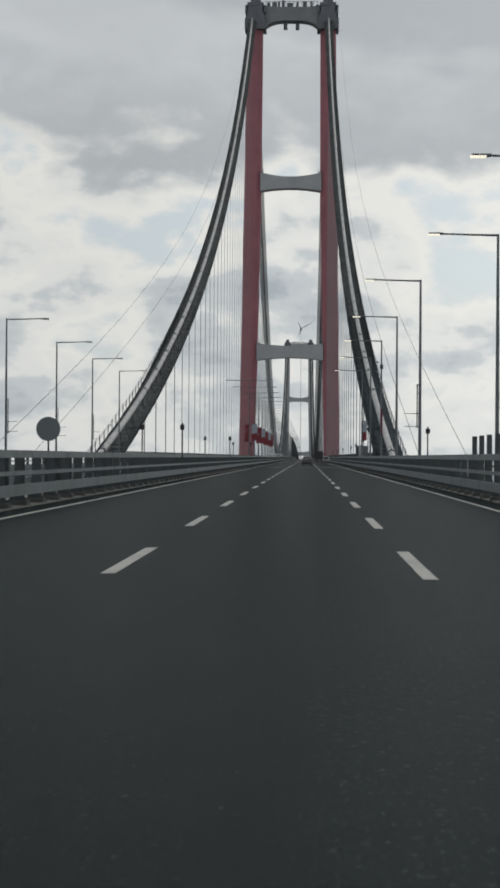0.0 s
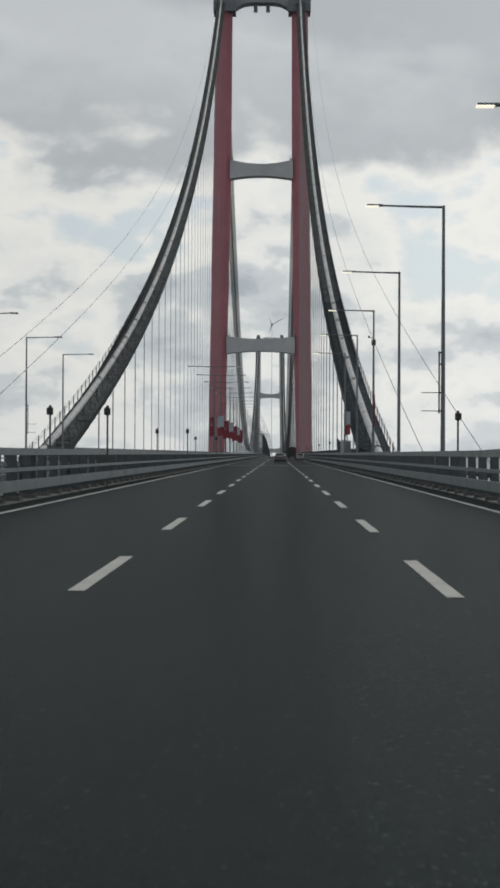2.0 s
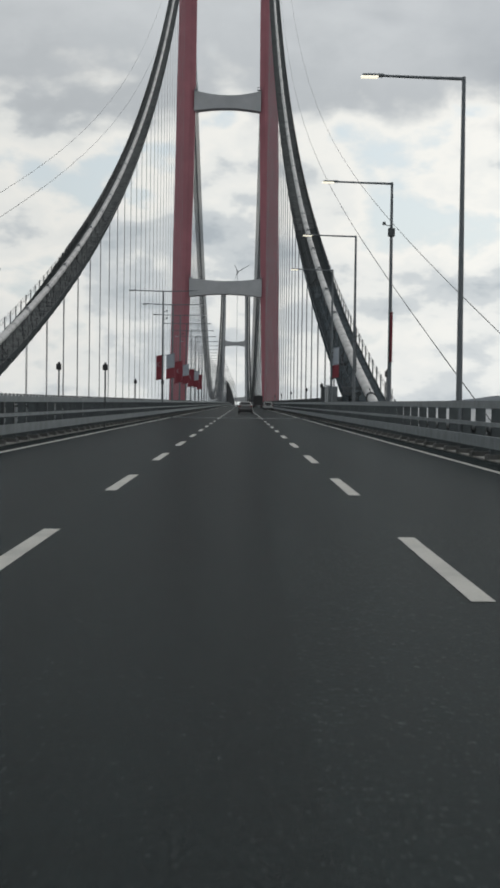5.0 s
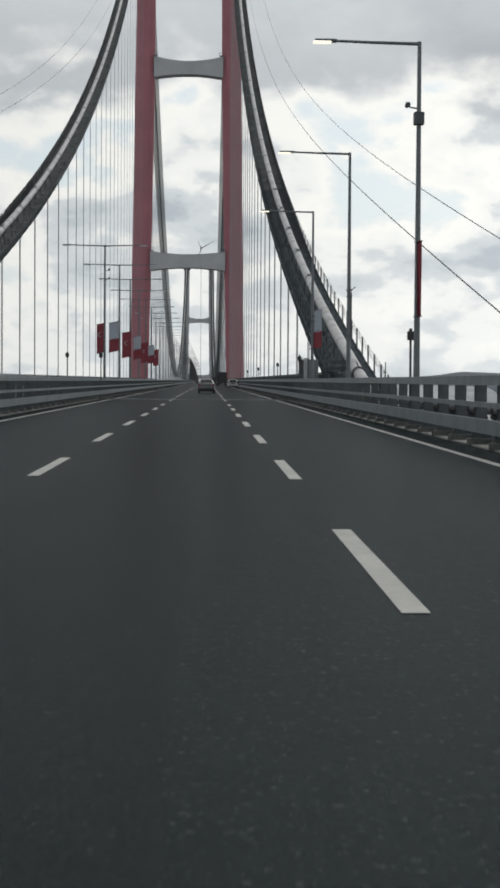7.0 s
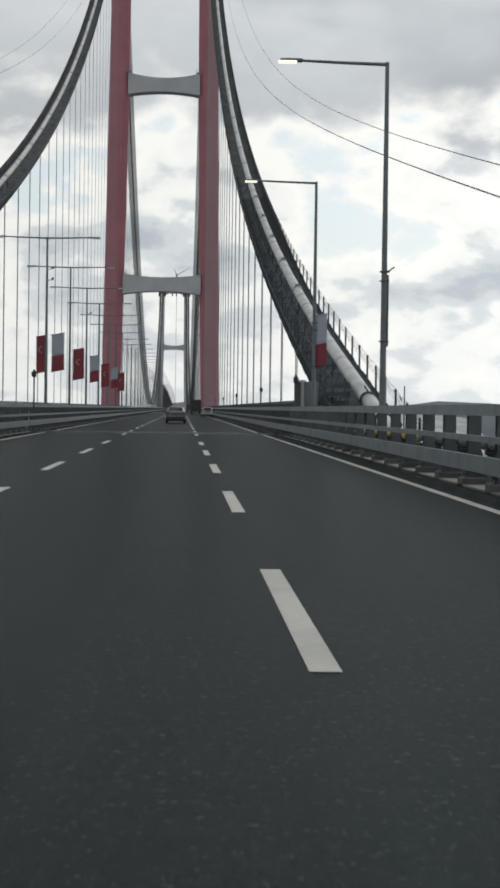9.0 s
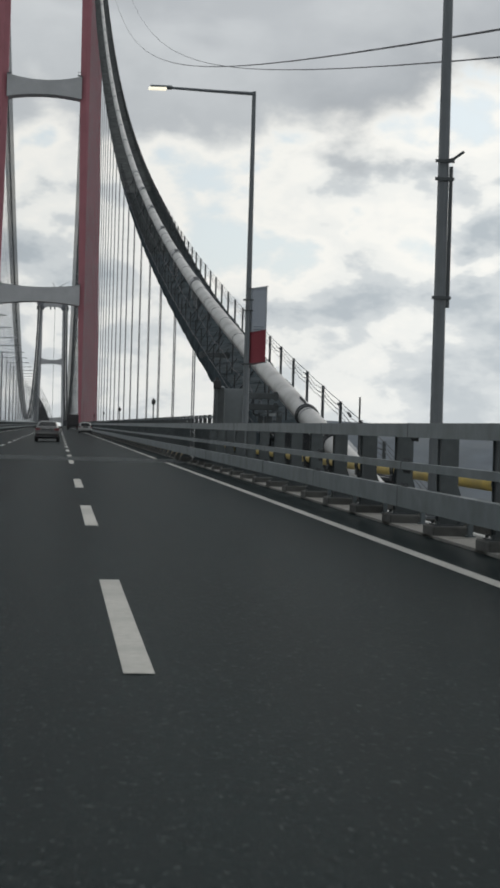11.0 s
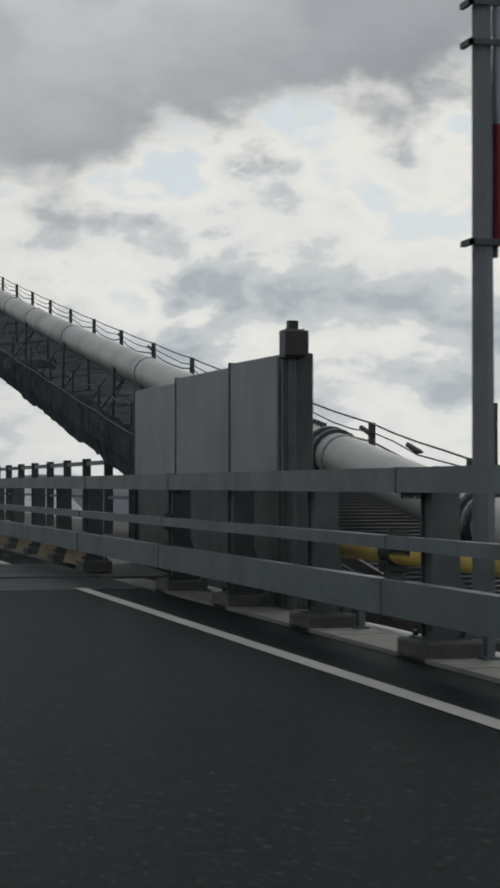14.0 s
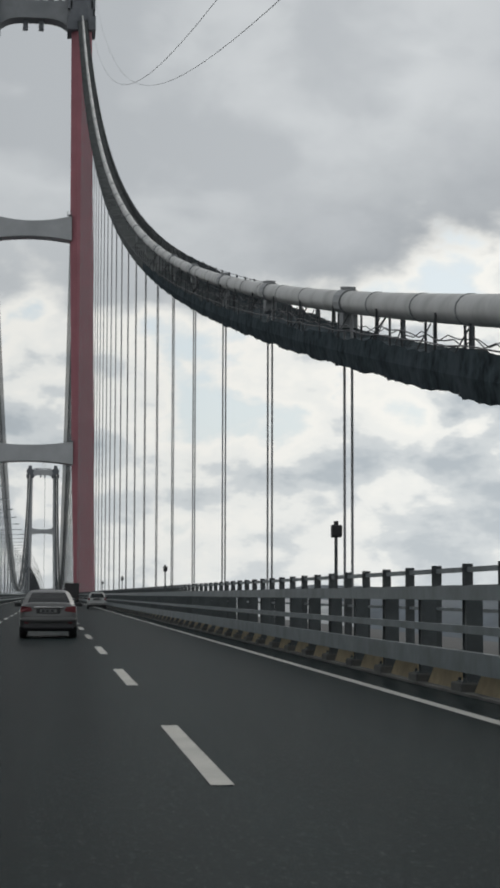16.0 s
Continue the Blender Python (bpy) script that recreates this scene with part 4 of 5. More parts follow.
# pale kerb strips under the rails
for x0, x1 in ((14.74, 15.3), (1.35, 1.91), (-0.21, 0.35)):
    bm = bmesh.new()
    for ya, yb in ((-60, 231.8),):
        for q, (p0, p1) in enumerate(zip(along(ya, yb, 3.0), along(ya, yb, 3.0)[1:])):
            box(bm, x0 + 0.02, x1, p0 + 0.02, p1 - 0.02, -0.03, 0.035)
    tagged(link_mesh("kerb", bm, KERB), "pale concrete edge strip under the guard rail", "kerb", kind="structure")

for x0, x1 in ((14.74, 15.3), (1.35, 1.91), (-0.21, 0.35)):
    bm = bmesh.new()
    box(bm, x0, x1, 238.6, 700, -0.03, 0.035)
    tagged(link_mesh("kerb", bm, CONCRETE), "dark grey edge strip under the guard rail", "kerb", kind="structure")

# tan concrete upstands between the plinths on the suspended deck
bm = bmesh.new()
v = [bm.verts.new(q) for q in ((0, -1.05, 0.03), (0.3, -1.05, 0.03), (0.3, 1.05, 0.03), (0, 1.05, 0.03), (0.06, -0.85, 0.30), (0.24, -0.85, 0.30), (0.24, 0.85, 0.30), (0.06, 0.85, 0.30))]
for f in ((0, 3, 2, 1), (4, 5, 6, 7), (0, 1, 5, 4), (2, 3, 7, 6), (0, 4, 7, 3), (1, 2, 6, 5)):
    bm.faces.new([v[i] for i in f])
up0 = None
walk_rail = [o for o in bpy.data.objects if o.name.startswith("guard_rail") and abs(o.location.x - X_RAIL_R) < 0.1 and o.location.y > 200][0]
for k in range(62):
    m = pose(0.16, 214.92 + 3.0 * (7 + k) + 1.5 - walk_rail.location.y, 0)
    if up0 is None:
        up0 = part("upstand", bm, TAN, walk_rail, "tan concrete upstand")
        up0.matrix_basis = m
    else:
        share(up0, "upstand", walk_rail, m)

# ---- thin stanchions between the rail posts, beside the outer kerb ----
bm = bmesh.new()
box(bm, -0.03, 0.03, -0.045, 0.045, 0.0, 0.42)
box(bm, -0.06, 0.06, -0.08, 0.08, 0.0, 0.02)
first_st = None
rail_thing = [o for o in bpy.data.objects if o.name.startswith("guard_rail") and abs(o.location.x - X_RAIL_R) < 0.1 and o.location.y < 0][0]
for k in range(40):
    y = 214.92 - 0.45 - 3.0 * k + 15
    if y > 231:
        continue
    m = pose(0.46, y - rail_thing.location.y, 0.035)
    if first_st is None:
        first_st = part("stanchion", bm, GALV, rail_thing)
        first_st.matrix_basis = m
    else:
        share(first_st, "stanchion", rail_thing, m)
# splices of the three beams: a seam and two rows of bolt ends
ry = rail_thing.location.y
for y in (188.9, 197.0, 205.1, 213.2, 220.9, 229.0):
    bm = bmesh.new()
    for x, hw, z0, z1 in ((0, 0.07, 1.27, 1.46), (-0.10, 0.05, 0.84, 0.94), (-0.13, 0.06, 0.34, 0.61)):
        box(bm, x - hw - 0.004, x + hw + 0.004, y + 0.13 - ry, y + 0.145 - ry, z0 - 0.004, z1 + 0.004)
        for q in range(6):
            yy = y - 0.22 + 0.08 * q - ry
            for za, s in ((z0, -1), (z1, 1)):
                if s > 0 and z1 > 1.2 or s < 0 and z0 < 0.5:
                    continue
                tip = za + s * 0.05
                base = [bm.verts.new((x + u, yy + w, za)) for u, w in ((-0.012, -0.02), (0.012, -0.02), (0.012, 0.02), (-0.012, 0.02))]
                end = [bm.verts.new((x + u, yy + w, tip)) for u, w in ((-0.006, -0.007), (0.006, -0.007), (0.006, 0.007), (-0.006, 0.007))]
                bm.faces.new(end)
                for i in range(4):
                    bm.faces.new((base[i], base[(i + 1) % 4], end[(i + 1) % 4], end[i]))
    part("bolted_splice", bm, DARK_STEEL, rail_thing, "dark seam with bolt ends")["kind"] = "stuff"

# ---- yellow pipe on brackets outside the rail ----
yp = thing("yellow_pipe", (16.2, 130, 0.64), "yellow painted steel pipe on brackets beside the rail", "pipe")
bm = bmesh.new()
tube(bm, [(0, y - 130, 0) for y in along(186, 231.5, 6.5)], 0.115, 14)
part("pipe", bm, YELLOW, yp, smooth=True)
clamp, brk = None, None
for k in range(11):
    y = 229.3 - 3.95 * k
    m = pose(0, y - 130, 0)
    if clamp is None:
        bm = bmesh.new()
        tube(bm, [(0, q, 0) for q in (-0.15, -0.14, -0.09, -0.08, 0.08, 0.09, 0.14, 0.15)], [0.118, 0.138, 0.138, 0.12, 0.12, 0.138, 0.138, 0.118], 14)
        clamp = part("collar", bm, DARK_STEEL, yp, "dark double collar")
        clamp.matrix_basis = m
        bm = bmesh.new()
        box(bm, -0.13, 0.13, -0.12, 0.12, -0.2, -0.08, 0.01)
        box(bm, -0.09, 0.09, -0.09, 0.09, -0.3, -0.2, 0.01)
        box(bm, -0.3, 0.2, -0.16, 0.16, -0.34, -0.3, 0.01)
        box(bm, -0.05, 0.05, -0.05, 0.05, -0.7, -0.34)
        brk = part("bracket", bm, DARK_STEEL, yp)
        brk.matrix_basis = m
    else:
        share(clamp, "collar", yp, m)
        share(brk, "bracket", yp, m)
# the same line runs on in dark grey towards the lay-by
gp = thing("grey_pipe", (16.2, 94, 0.64), "dull dark grey steel pipe on brackets beside the rail", "pipe")
bm = bmesh.new()
tube(bm, [(0, y - 94, 0) for y in along(92.6, 185.96, 6.5)], 0.115, 14)
part("pipe", bm, GALV_DARK, gp, smooth=True)
for k in range(23):
    m = pose(0, 96 + 3.95 * k - 94, 0)
    share(clamp, "collar", gp, m)
    share(brk, "bracket", gp, m)
bm = bmesh.new()
box(bm, 15.4, 17.0, 92.2, 231.8, -0.42, -0.34)
box(bm, 16.9, 17.0, 92.2, 231.8, -0.34, -0.1)
tagged(link_mesh("service_ledge", bm, CONCRETE), "grey service ledge below the pipe", "ledge", kind="structure")

for x, z, rad in ((15.45, 0.0, 0.045), (15.62, -0.02, 0.03)):
    cd = thing("conduit", (x, 128, z), "thin white conduit running below the guard rail", "conduit", "conduits")
    bm = bmesh.new()
    tube(bm, [(0, y - 128, 0.02 * noise.noise((y * 0.4, x, 0))) for y in along(128, 231.5, 1.5)], rad, 6)
    part("tube", bm, CONDUIT, cd, smooth=True)
    hook = None
    for k in range(34):
        m = pose(0, 2.0 + 3.0 * k, 0)
        if hook is None:
            bm = bmesh.new()
            box(bm, -0.03, 0.03, -0.03, 0.03, -0.34 - z, 0.0)
            hook = part("support", bm, DARK_STEEL, cd)
            hook.matrix_basis = m
        else:
            share(hook, "support", cd, m)
gs = thing("green_sheet", (15.85, 215.6, -0.33), "crumpled green plastic sheet lying below the pipe", "sheet")
bm = bmesh.new()
gr = [[bm.verts.new((-0.3 + 0.1 * i, 0.12 * j, 0.08 + 0.09 * noise.noise((i * 0.5, j * 0.5, 2)))) for i in range(7)] for j in range(24)]
for j in range(23):
    for i in range(6):
        bm.faces.new((gr[j][i], gr[j][i + 1], gr[j + 1][i + 1], gr[j + 1][i]))
bmesh.ops.solidify(bm, geom=bm.faces[:], thickness=0.01)
part("sheet", bm, GREEN, gs)

# ---- screen wall at the joint ----
sw = thing("screen_wall", (15.23, 226.3, 0), "grey steel panel screen standing beside the rail", "screen")
y = 0.0
for wdt, h0, h1 in ((3.0, 2.70, 2.80), (4.8, 2.76, 2.90), (5.3, 2.84, 2.98)):
    bm = bmesh.new()
    ya, yb = y + 0.012, y + wdt - 0.012
    v = [bm.verts.new(p) for p in ((0, ya, 1.3), (0.36, ya, 1.3), (0.36, yb, 1.3), (0, yb, 1.3), (0, ya, h0), (0.36, ya, h0), (0.36, yb, h1), (0, yb, h1))]
    for f in ((0, 3, 2, 1), (4, 5, 6, 7), (0, 1, 5, 4), (2, 3, 7, 6), (0, 4, 7, 3), (1, 2, 6, 5)):
        bm.faces.new([v[i] for i in f])
    bmesh.ops.bevel(bm, geom=bm.edges[:], offset=0.012, segments=1, affect="EDGES")
    part("panel", bm, PANEL, sw)
    bm = bmesh.new()
    box(bm, 0.05, 0.31, ya, yb, 0.0, 1.3)
    part("base_panel", bm, GALV_DARK, sw, "dark recessed base panel")
    y += wdt
    bm = bmesh.new()
    box(bm, -0.014, 0.37, y - 0.05, y + 0.02, 0.02, h1 + 0.012)
    part("joint_strip", bm, DARK_STEEL, sw, "dark joint between panels")
bm = bmesh.new()
box(bm, 0.03, 0.33, -0.30, 0.0, 0.0, 2.70, 0.012)
box(bm, 0.012, 0.03, -0.28, -0.25, 0.0, 2.69)
box(bm, 0.012, 0.03, -0.06, -0.02, 0.0, 2.66)
part("end_panel", bm, GALV_DARK, sw, "dark steel end panel")
# panel added so the screen's end looks wide enough from the camera
bm = bmesh.new()
box(bm, 0.37, 1.12, 8.0, 8.08, 0.0, 2.84, 0.01)
box(bm, 0.37, 0.43, 7.96, 8.0, 0.0, 2.84)
box(bm, 1.06, 1.12, 7.96, 8.0, 0.0, 2.84)
part("return_panel", bm, PANEL, sw, "grey panel set behind the screen")
sw.rotation_euler[2] = radians(-4.8)


# ---- small signal boxes on posts ----
def signal_post(x, y, z0, top, kind):
    s = thing("signal_post", (x, y, z0), kind, "signal post", "signal posts")
    if top > 1.0:
        bm = bmesh.new()
        tube(bm, [(0, 0, 0), (0, 0, top - 0.28)], 0.04, 8)
        part("post", bm, GALV_DARK, s)
    bm = bmesh.new()
    box(bm, -0.11, 0.11, -0.12, 0.12, top - 0.30, top, 0.015)
    box(bm, -0.125, 0.125, -0.18, -0.12, top - 0.28, top - 0.02, 0.01)
    part("signal_box", bm, BLACK, s, "small black signal box")
    bm = bmesh.new()
    box(bm, -0.05, 0.05, -0.05, 0.05, top, top + 0.09)
    part("cap", bm, BLACK, s)
    return s


for y in (103.5, 168.0, 281.2, 346.0, 411.0, 476.0):
    signal_post(16.0, y, 0.0, 3.0, "small black signal box on a thin grey post")
signal_post(15.27, 225.85, 0.0, 2.93, "small black signal box on a post beside the screen")
for y in (39.0, 103.5, 168.0, 232.4):
    for x in (2.0, -0.3):
        signal_post(x if x > 0 else x, y, 0.0, 3.15, "small black signal box on a thin post in the median")

# ---- round sign seen from the back ----
rs = thing("round_sign", (0.95, 57.0, 0), "round grey road sign seen from behind on a post", "road sign")
bm = bmesh.new()
tube(bm, [(0, -0.012, 2.17), (0, 0.012, 2.17)], 0.385, 40)
part("disc", bm, material("sign_back_grey", (0.15, 0.17, 0.18), 0.6, vary=0.1, scale=3.0), rs, "plain grey back")
bm = bmesh.new()
tube(bm, [(0, 0.04, 0), (0, 0.04, 2.4)], 0.03, 8)
box(bm, -0.3, 0.3, 0.012, 0.03, 2.3, 2.33)
box(bm, -0.3, 0.3, 0.012, 0.03, 2.0, 2.03)
part("post", bm, GALV_DARK, rs)

# ---- antenna mast behind the rail ----
an = thing("antenna_mast", (21.9, 236.3, 0.4), "thin dark antenna mast by the cable", "antenna")
bm = bmesh.new()
tube(bm, [(0, 0, -1.0), (0, 0, 2.3)], 0.035, 6)
tube(bm, [(0, 0, 0.9), (0.05, -0.25, 0.9)], 0.05, 6)
part("mast", bm, BLACK, an)
bm = bmesh.new()
tube(bm, [(0, 0, 1.2), (0.3, -1.3, 0.1), (0.4, -2.0, -0.4)], 0.012, 4)
part("guy_wire", bm, ROPE, an)


# ---- banners and lamp fittings ----
def banner(name, x, y, z0, z1, width, red_share, label, emblem=False):
    b = thing(name, (x, y, z0), label, "banner", "banners on the lamp posts")
    h = z1 - z0
    s = 1 if width > 0 else -1
    def sheet(za, zb, mat, nm, lab):
        bm = bmesh.new()
        n, m = 6, 10
        g = [[bm.verts.new((width * i / n, 0.05 * math.sin(2.4 * i / n + 3.0 * (za + (zb - za) * j / m) / h), za + (zb - za) * j / m + 0.2 * s * abs(width) * i / n)) for i in range(n + 1)] for j in range(m + 1)]
        for j in range(m):
            for i in range(n):
                bm.faces.new((g[j][i], g[j][i + 1], g[j + 1][i + 1], g[j + 1][i]))
        bmesh.ops.solidify(bm, geom=bm.faces[:], thickness=0.006)
        return part(nm, bm, mat, b, lab, smooth=True)
    split = h * red_share
    lower = sheet(0, split, CLOTH_RED, "cloth", "red cloth")
    if red_share < 1:
        sheet(split, h, CLOTH_WHITE, "cloth", "pale grey-white cloth")
        bm = bmesh.new()
        for q in range(2):
            box(bm, width * 0.2, width * 0.8, -0.075, -0.065, split + 0.08 + 0.09 * q, split + 0.10 + 0.09 * q) if width > 0 else box(bm, width * 0.8, width * 0.2, -0.075, -0.065, split + 0.08 + 0.09 * q, split + 0.12 + 0.09 * q)
        part("lettering_bar", bm, GALV, b, "unreadable line of print")
    if emblem:
        bm = bmesh.new()
        outer = [(0.20 * math.cos(a), 0.20 * math.sin(a)) for a in [radians(35 + 290 * i / 20) for i in range(21)]]
        inner = [(0.045 + 0.165 * math.cos(a), 0.165 * math.sin(a)) for a in [radians(325 - 290 * i / 20) for i in range(21)]]
        vs = [bm.verts.new((width * 0.5 + u, -0.07, h * 0.6 + w)) for u, w in outer + inner]
        for i in range(20):
            bm.faces.new((vs[i], vs[i + 1], vs[40 - i], vs[41 - i]))
        part("crescent", bm, CLOTH_WHITE, b, "white crescent")
    for z in (0.02, h - 0.02):
        bm = bmesh.new()
        tube(bm, [(-0.1 * s, 0, z), (width + 0.03 * s, 0, z + 0.2 * abs(width) * s)], 0.018, 6)
        part("rod", bm, GALV_DARK, b)
    return b


banner("banner", 15.95, 222.10, 3.33, 5.76, 0.51, 0.43, "pale grey and red banner on a lamp post")
banner("banner", 15.85, 165.06, 3.35, 5.75, 0.14, 1.0, "red banner folded by the wind on a lamp post")
banner("banner", 18.28, 86.4, 3.7, 5.85, 0.5, 1.0, "red banner on a lamp post")
for k in range(6):
    y = 252.3 + 24.0 * k
    if k == 0:
        banner("banner", 1.12, y, 3.5, 5.85, -0.62, 1.0, "red flag with a white crescent on a median lamp post", True)
    if k % 2 == 0:
        banner("banner", 1.46, y, 3.48, 5.85, 0.8, 0.42, "pale grey and red banner on a median lamp post")
    else:
        banner("banner", 1.38, y, 3.32, 5.68, 0.85, 1.0, "red flag with a white crescent on a median lamp post", True)


def fittings(x, y, s):
    """Empty banner arms, a cabinet strip and a small camera on a lamp post."""
    f = thing("banner_bracket", (x, y, 0), "empty steel banner bracket clamped to a lamp post", "bracket", "banner brackets")
    for z in (3.2, 3.98):
        bm = bmesh.new()
        tube(bm, [(0, -0.02, z), (s * 0.92, -0.02, z)], 0.02, 6)
        part("arm", bm, GALV_DARK, f)
    bm = bmesh.new()
    tube(bm, [(s * 0.17, -0.05, 3.1), (s * 0.17, -0.05, 5.75)], 0.035, 6)
    for z in (3.2, 3.98, 5.2, 5.7):
        box(bm, min(0, s * 0.2), max(0, s * 0.2), -0.08, 0.08, z - 0.03, z + 0.03)
    part("side_tube", bm, GALV_DARK, f)


bt = thing("banner_bracket", (15.88, 222.2, 0), "slim steel banner tube clamped to a lamp post", "bracket", "banner brackets")
bm = bmesh.new()
tube(bm, [(0.11, -0.02, 3.25), (0.11, -0.02, 5.5)], 0.025, 8)
part("side_tube", bm, GALV_DARK, bt)
for z in (3.37, 5.06, 5.40):
    bm = bmesh.new()
    box(bm, -0.16, 0.15, -0.13, -0.10, z - 0.025, z + 0.025)
    box(bm, -0.16, -0.12, -0.13, 0.1, z - 0.025, z + 0.025)
    part("clamp", bm, GALV_DARK, bt)
et = thing("banner_bracket", (15.88, 192.9, 0), "empty slim banner tube with one raised hook on a lamp post", "bracket", "banner brackets")
bm = bmesh.new()
tube(bm, [(0.11, -0.06, 3.3), (0.11, -0.06, 5.5)], 0.03, 8)
part("side_tube", bm, GALV_DARK, et)
bm = bmesh.new()
tube(bm, [(0.0, -0.08, 5.58), (0.14, -0.08, 5.62), (0.3, -0.08, 5.74)], 0.025, 6)
part("hook", bm, GALV_DARK, et)
for z in (3.45, 5.3, 5.58):
    bm = bmesh.new()
    box(bm, -0.15, 0.15, -0.12, -0.09, z - 0.025, z + 0.025)
    part("clamp", bm, GALV_DARK, et)
for y in (108.8, 64.0):
    fittings(15.88 if y > 100 else 18.15, y, -1)
for k in range(7):
    fittings(-14.35, 26.9 + 28.45 * k, 1)
for x, y, z, q in ((15.88, 165.2, 9.9, -1), (1.12, 252.3, 9.95, 1), (1.12, 252.3, 9.25, 1), (1.12, 300.3, 9.6, 1)):
    f = thing("traffic_camera", (x, y, z), "small traffic camera on a bracket on a lamp post", "camera", "traffic cameras")
    bm = bmesh.new()
    tube(bm, [(0, 0, 0), (q * 0.3, -0.05, 0.05)], 0.025, 6)
    if q < 0:
        box(bm, -0.16, 0.16, -0.16, 0.16, -0.5, -0.1, 0.02)
    part("bracket", bm, GALV_DARK, f)
    bm = bmesh.new()
    tube(bm, [(q * 0.36, -0.2, 0.1), (q * 0.36, 0.14, 0.12)], 0.075, 10)
    box(bm, q * 0.36 - 0.06, q * 0.36 + 0.06, -0.1, 0.1, 0.16, 0.2)
    part("housing", bm, GALV_DARK, f, "dark camera housing")

# ---- expansion joint ----
ej = thing("expansion_joint", (0, 231.0, 0), "dark steel expansion joint with hexagonal non-slip plates", "expansion joint")
bm = bmesh.new()
box(bm, -13.6, 14.8, 2.5, 3.2, -0.3, -0.2)
part("gap_seal", bm, GAP, ej, "black rubber gap")
for ya, yb in ((-0.1, 2.5), (3.2, 7.3)):
    bm = bmesh.new()
    box(bm, -13.6, 14.8, ya, yb, -0.06, -0.032)
    plate = part("plate", bm, GAP, ej, "dark base plate")
    verts, faces = [], []
    px, py, r = 0.20, 0.155, 0.101
    j = 0
    yy = ya + 0.1
    while yy < yb - 0.06:
        xx = 2.4 + (px / 2 if j % 2 else 0)
        while xx < 14.72:
            b = len(verts)
            for z, q in ((-0.032, 1.0), (0.002, 0.86), (0.002, 0.17), (-0.015, 0.15)):
                verts += [(xx + q * r * math.cos(radians(60 * i + 30)), yy + q * r * math.sin(radians(60 * i + 30)), z) for i in range(6)]
            for e in (0, 6, 12):
                faces += [(b + e + i, b + e + (i + 1) % 6, b + e + 6 + (i + 1) % 6, b + e + 6 + i) for i in range(6)]
            faces.append(tuple(b + 18 + i for i in range(6)))
            xx += px
        yy += py
        j += 1
    me = bpy.data.meshes.new("hex_studs")
    me.from_pydata(verts, [], faces)
    me.materials.append(JOINT)
    st = new("hex_studs", me)
    st.parent = plate
    st["kind"] = "stuff"
    for yl in (ya, yb):
        bm = bmesh.new()
        box(bm, -13.6, 14.8, yl - 0.03, yl + 0.03, -0.06, 0.004)
        part("edge_bar", bm, POST, ej, "worn steel edge bar")


# ---- vehicles ----
def loft(bm, rings, cap=True):
    rs = [[bm.verts.new(p) for p in ring] for ring in rings]
    n = len(rs[0])
    for a, b in zip(rs, rs[1:]):
        for i in range(n):
            j = (i + 1) % n
            bm.faces.new((a[i], a[j], b[j], b[i]))
    if cap:
        bm.faces.new(list(reversed(rs[0])))
        bm.faces.new(rs[-1])


def rounded(hw, z0, z1, y, n=28, e=0.42):
    pts = []
    for i in range(n):
        a = 2 * math.pi * i / n
        c, s = math.cos(a), math.sin(a)
        pts.append((hw * math.copysign(abs(c) ** e, c), y, (z0 + z1) / 2 + (z1 - z0) / 2 * math.copysign(abs(s) ** e, s)))
    return pts


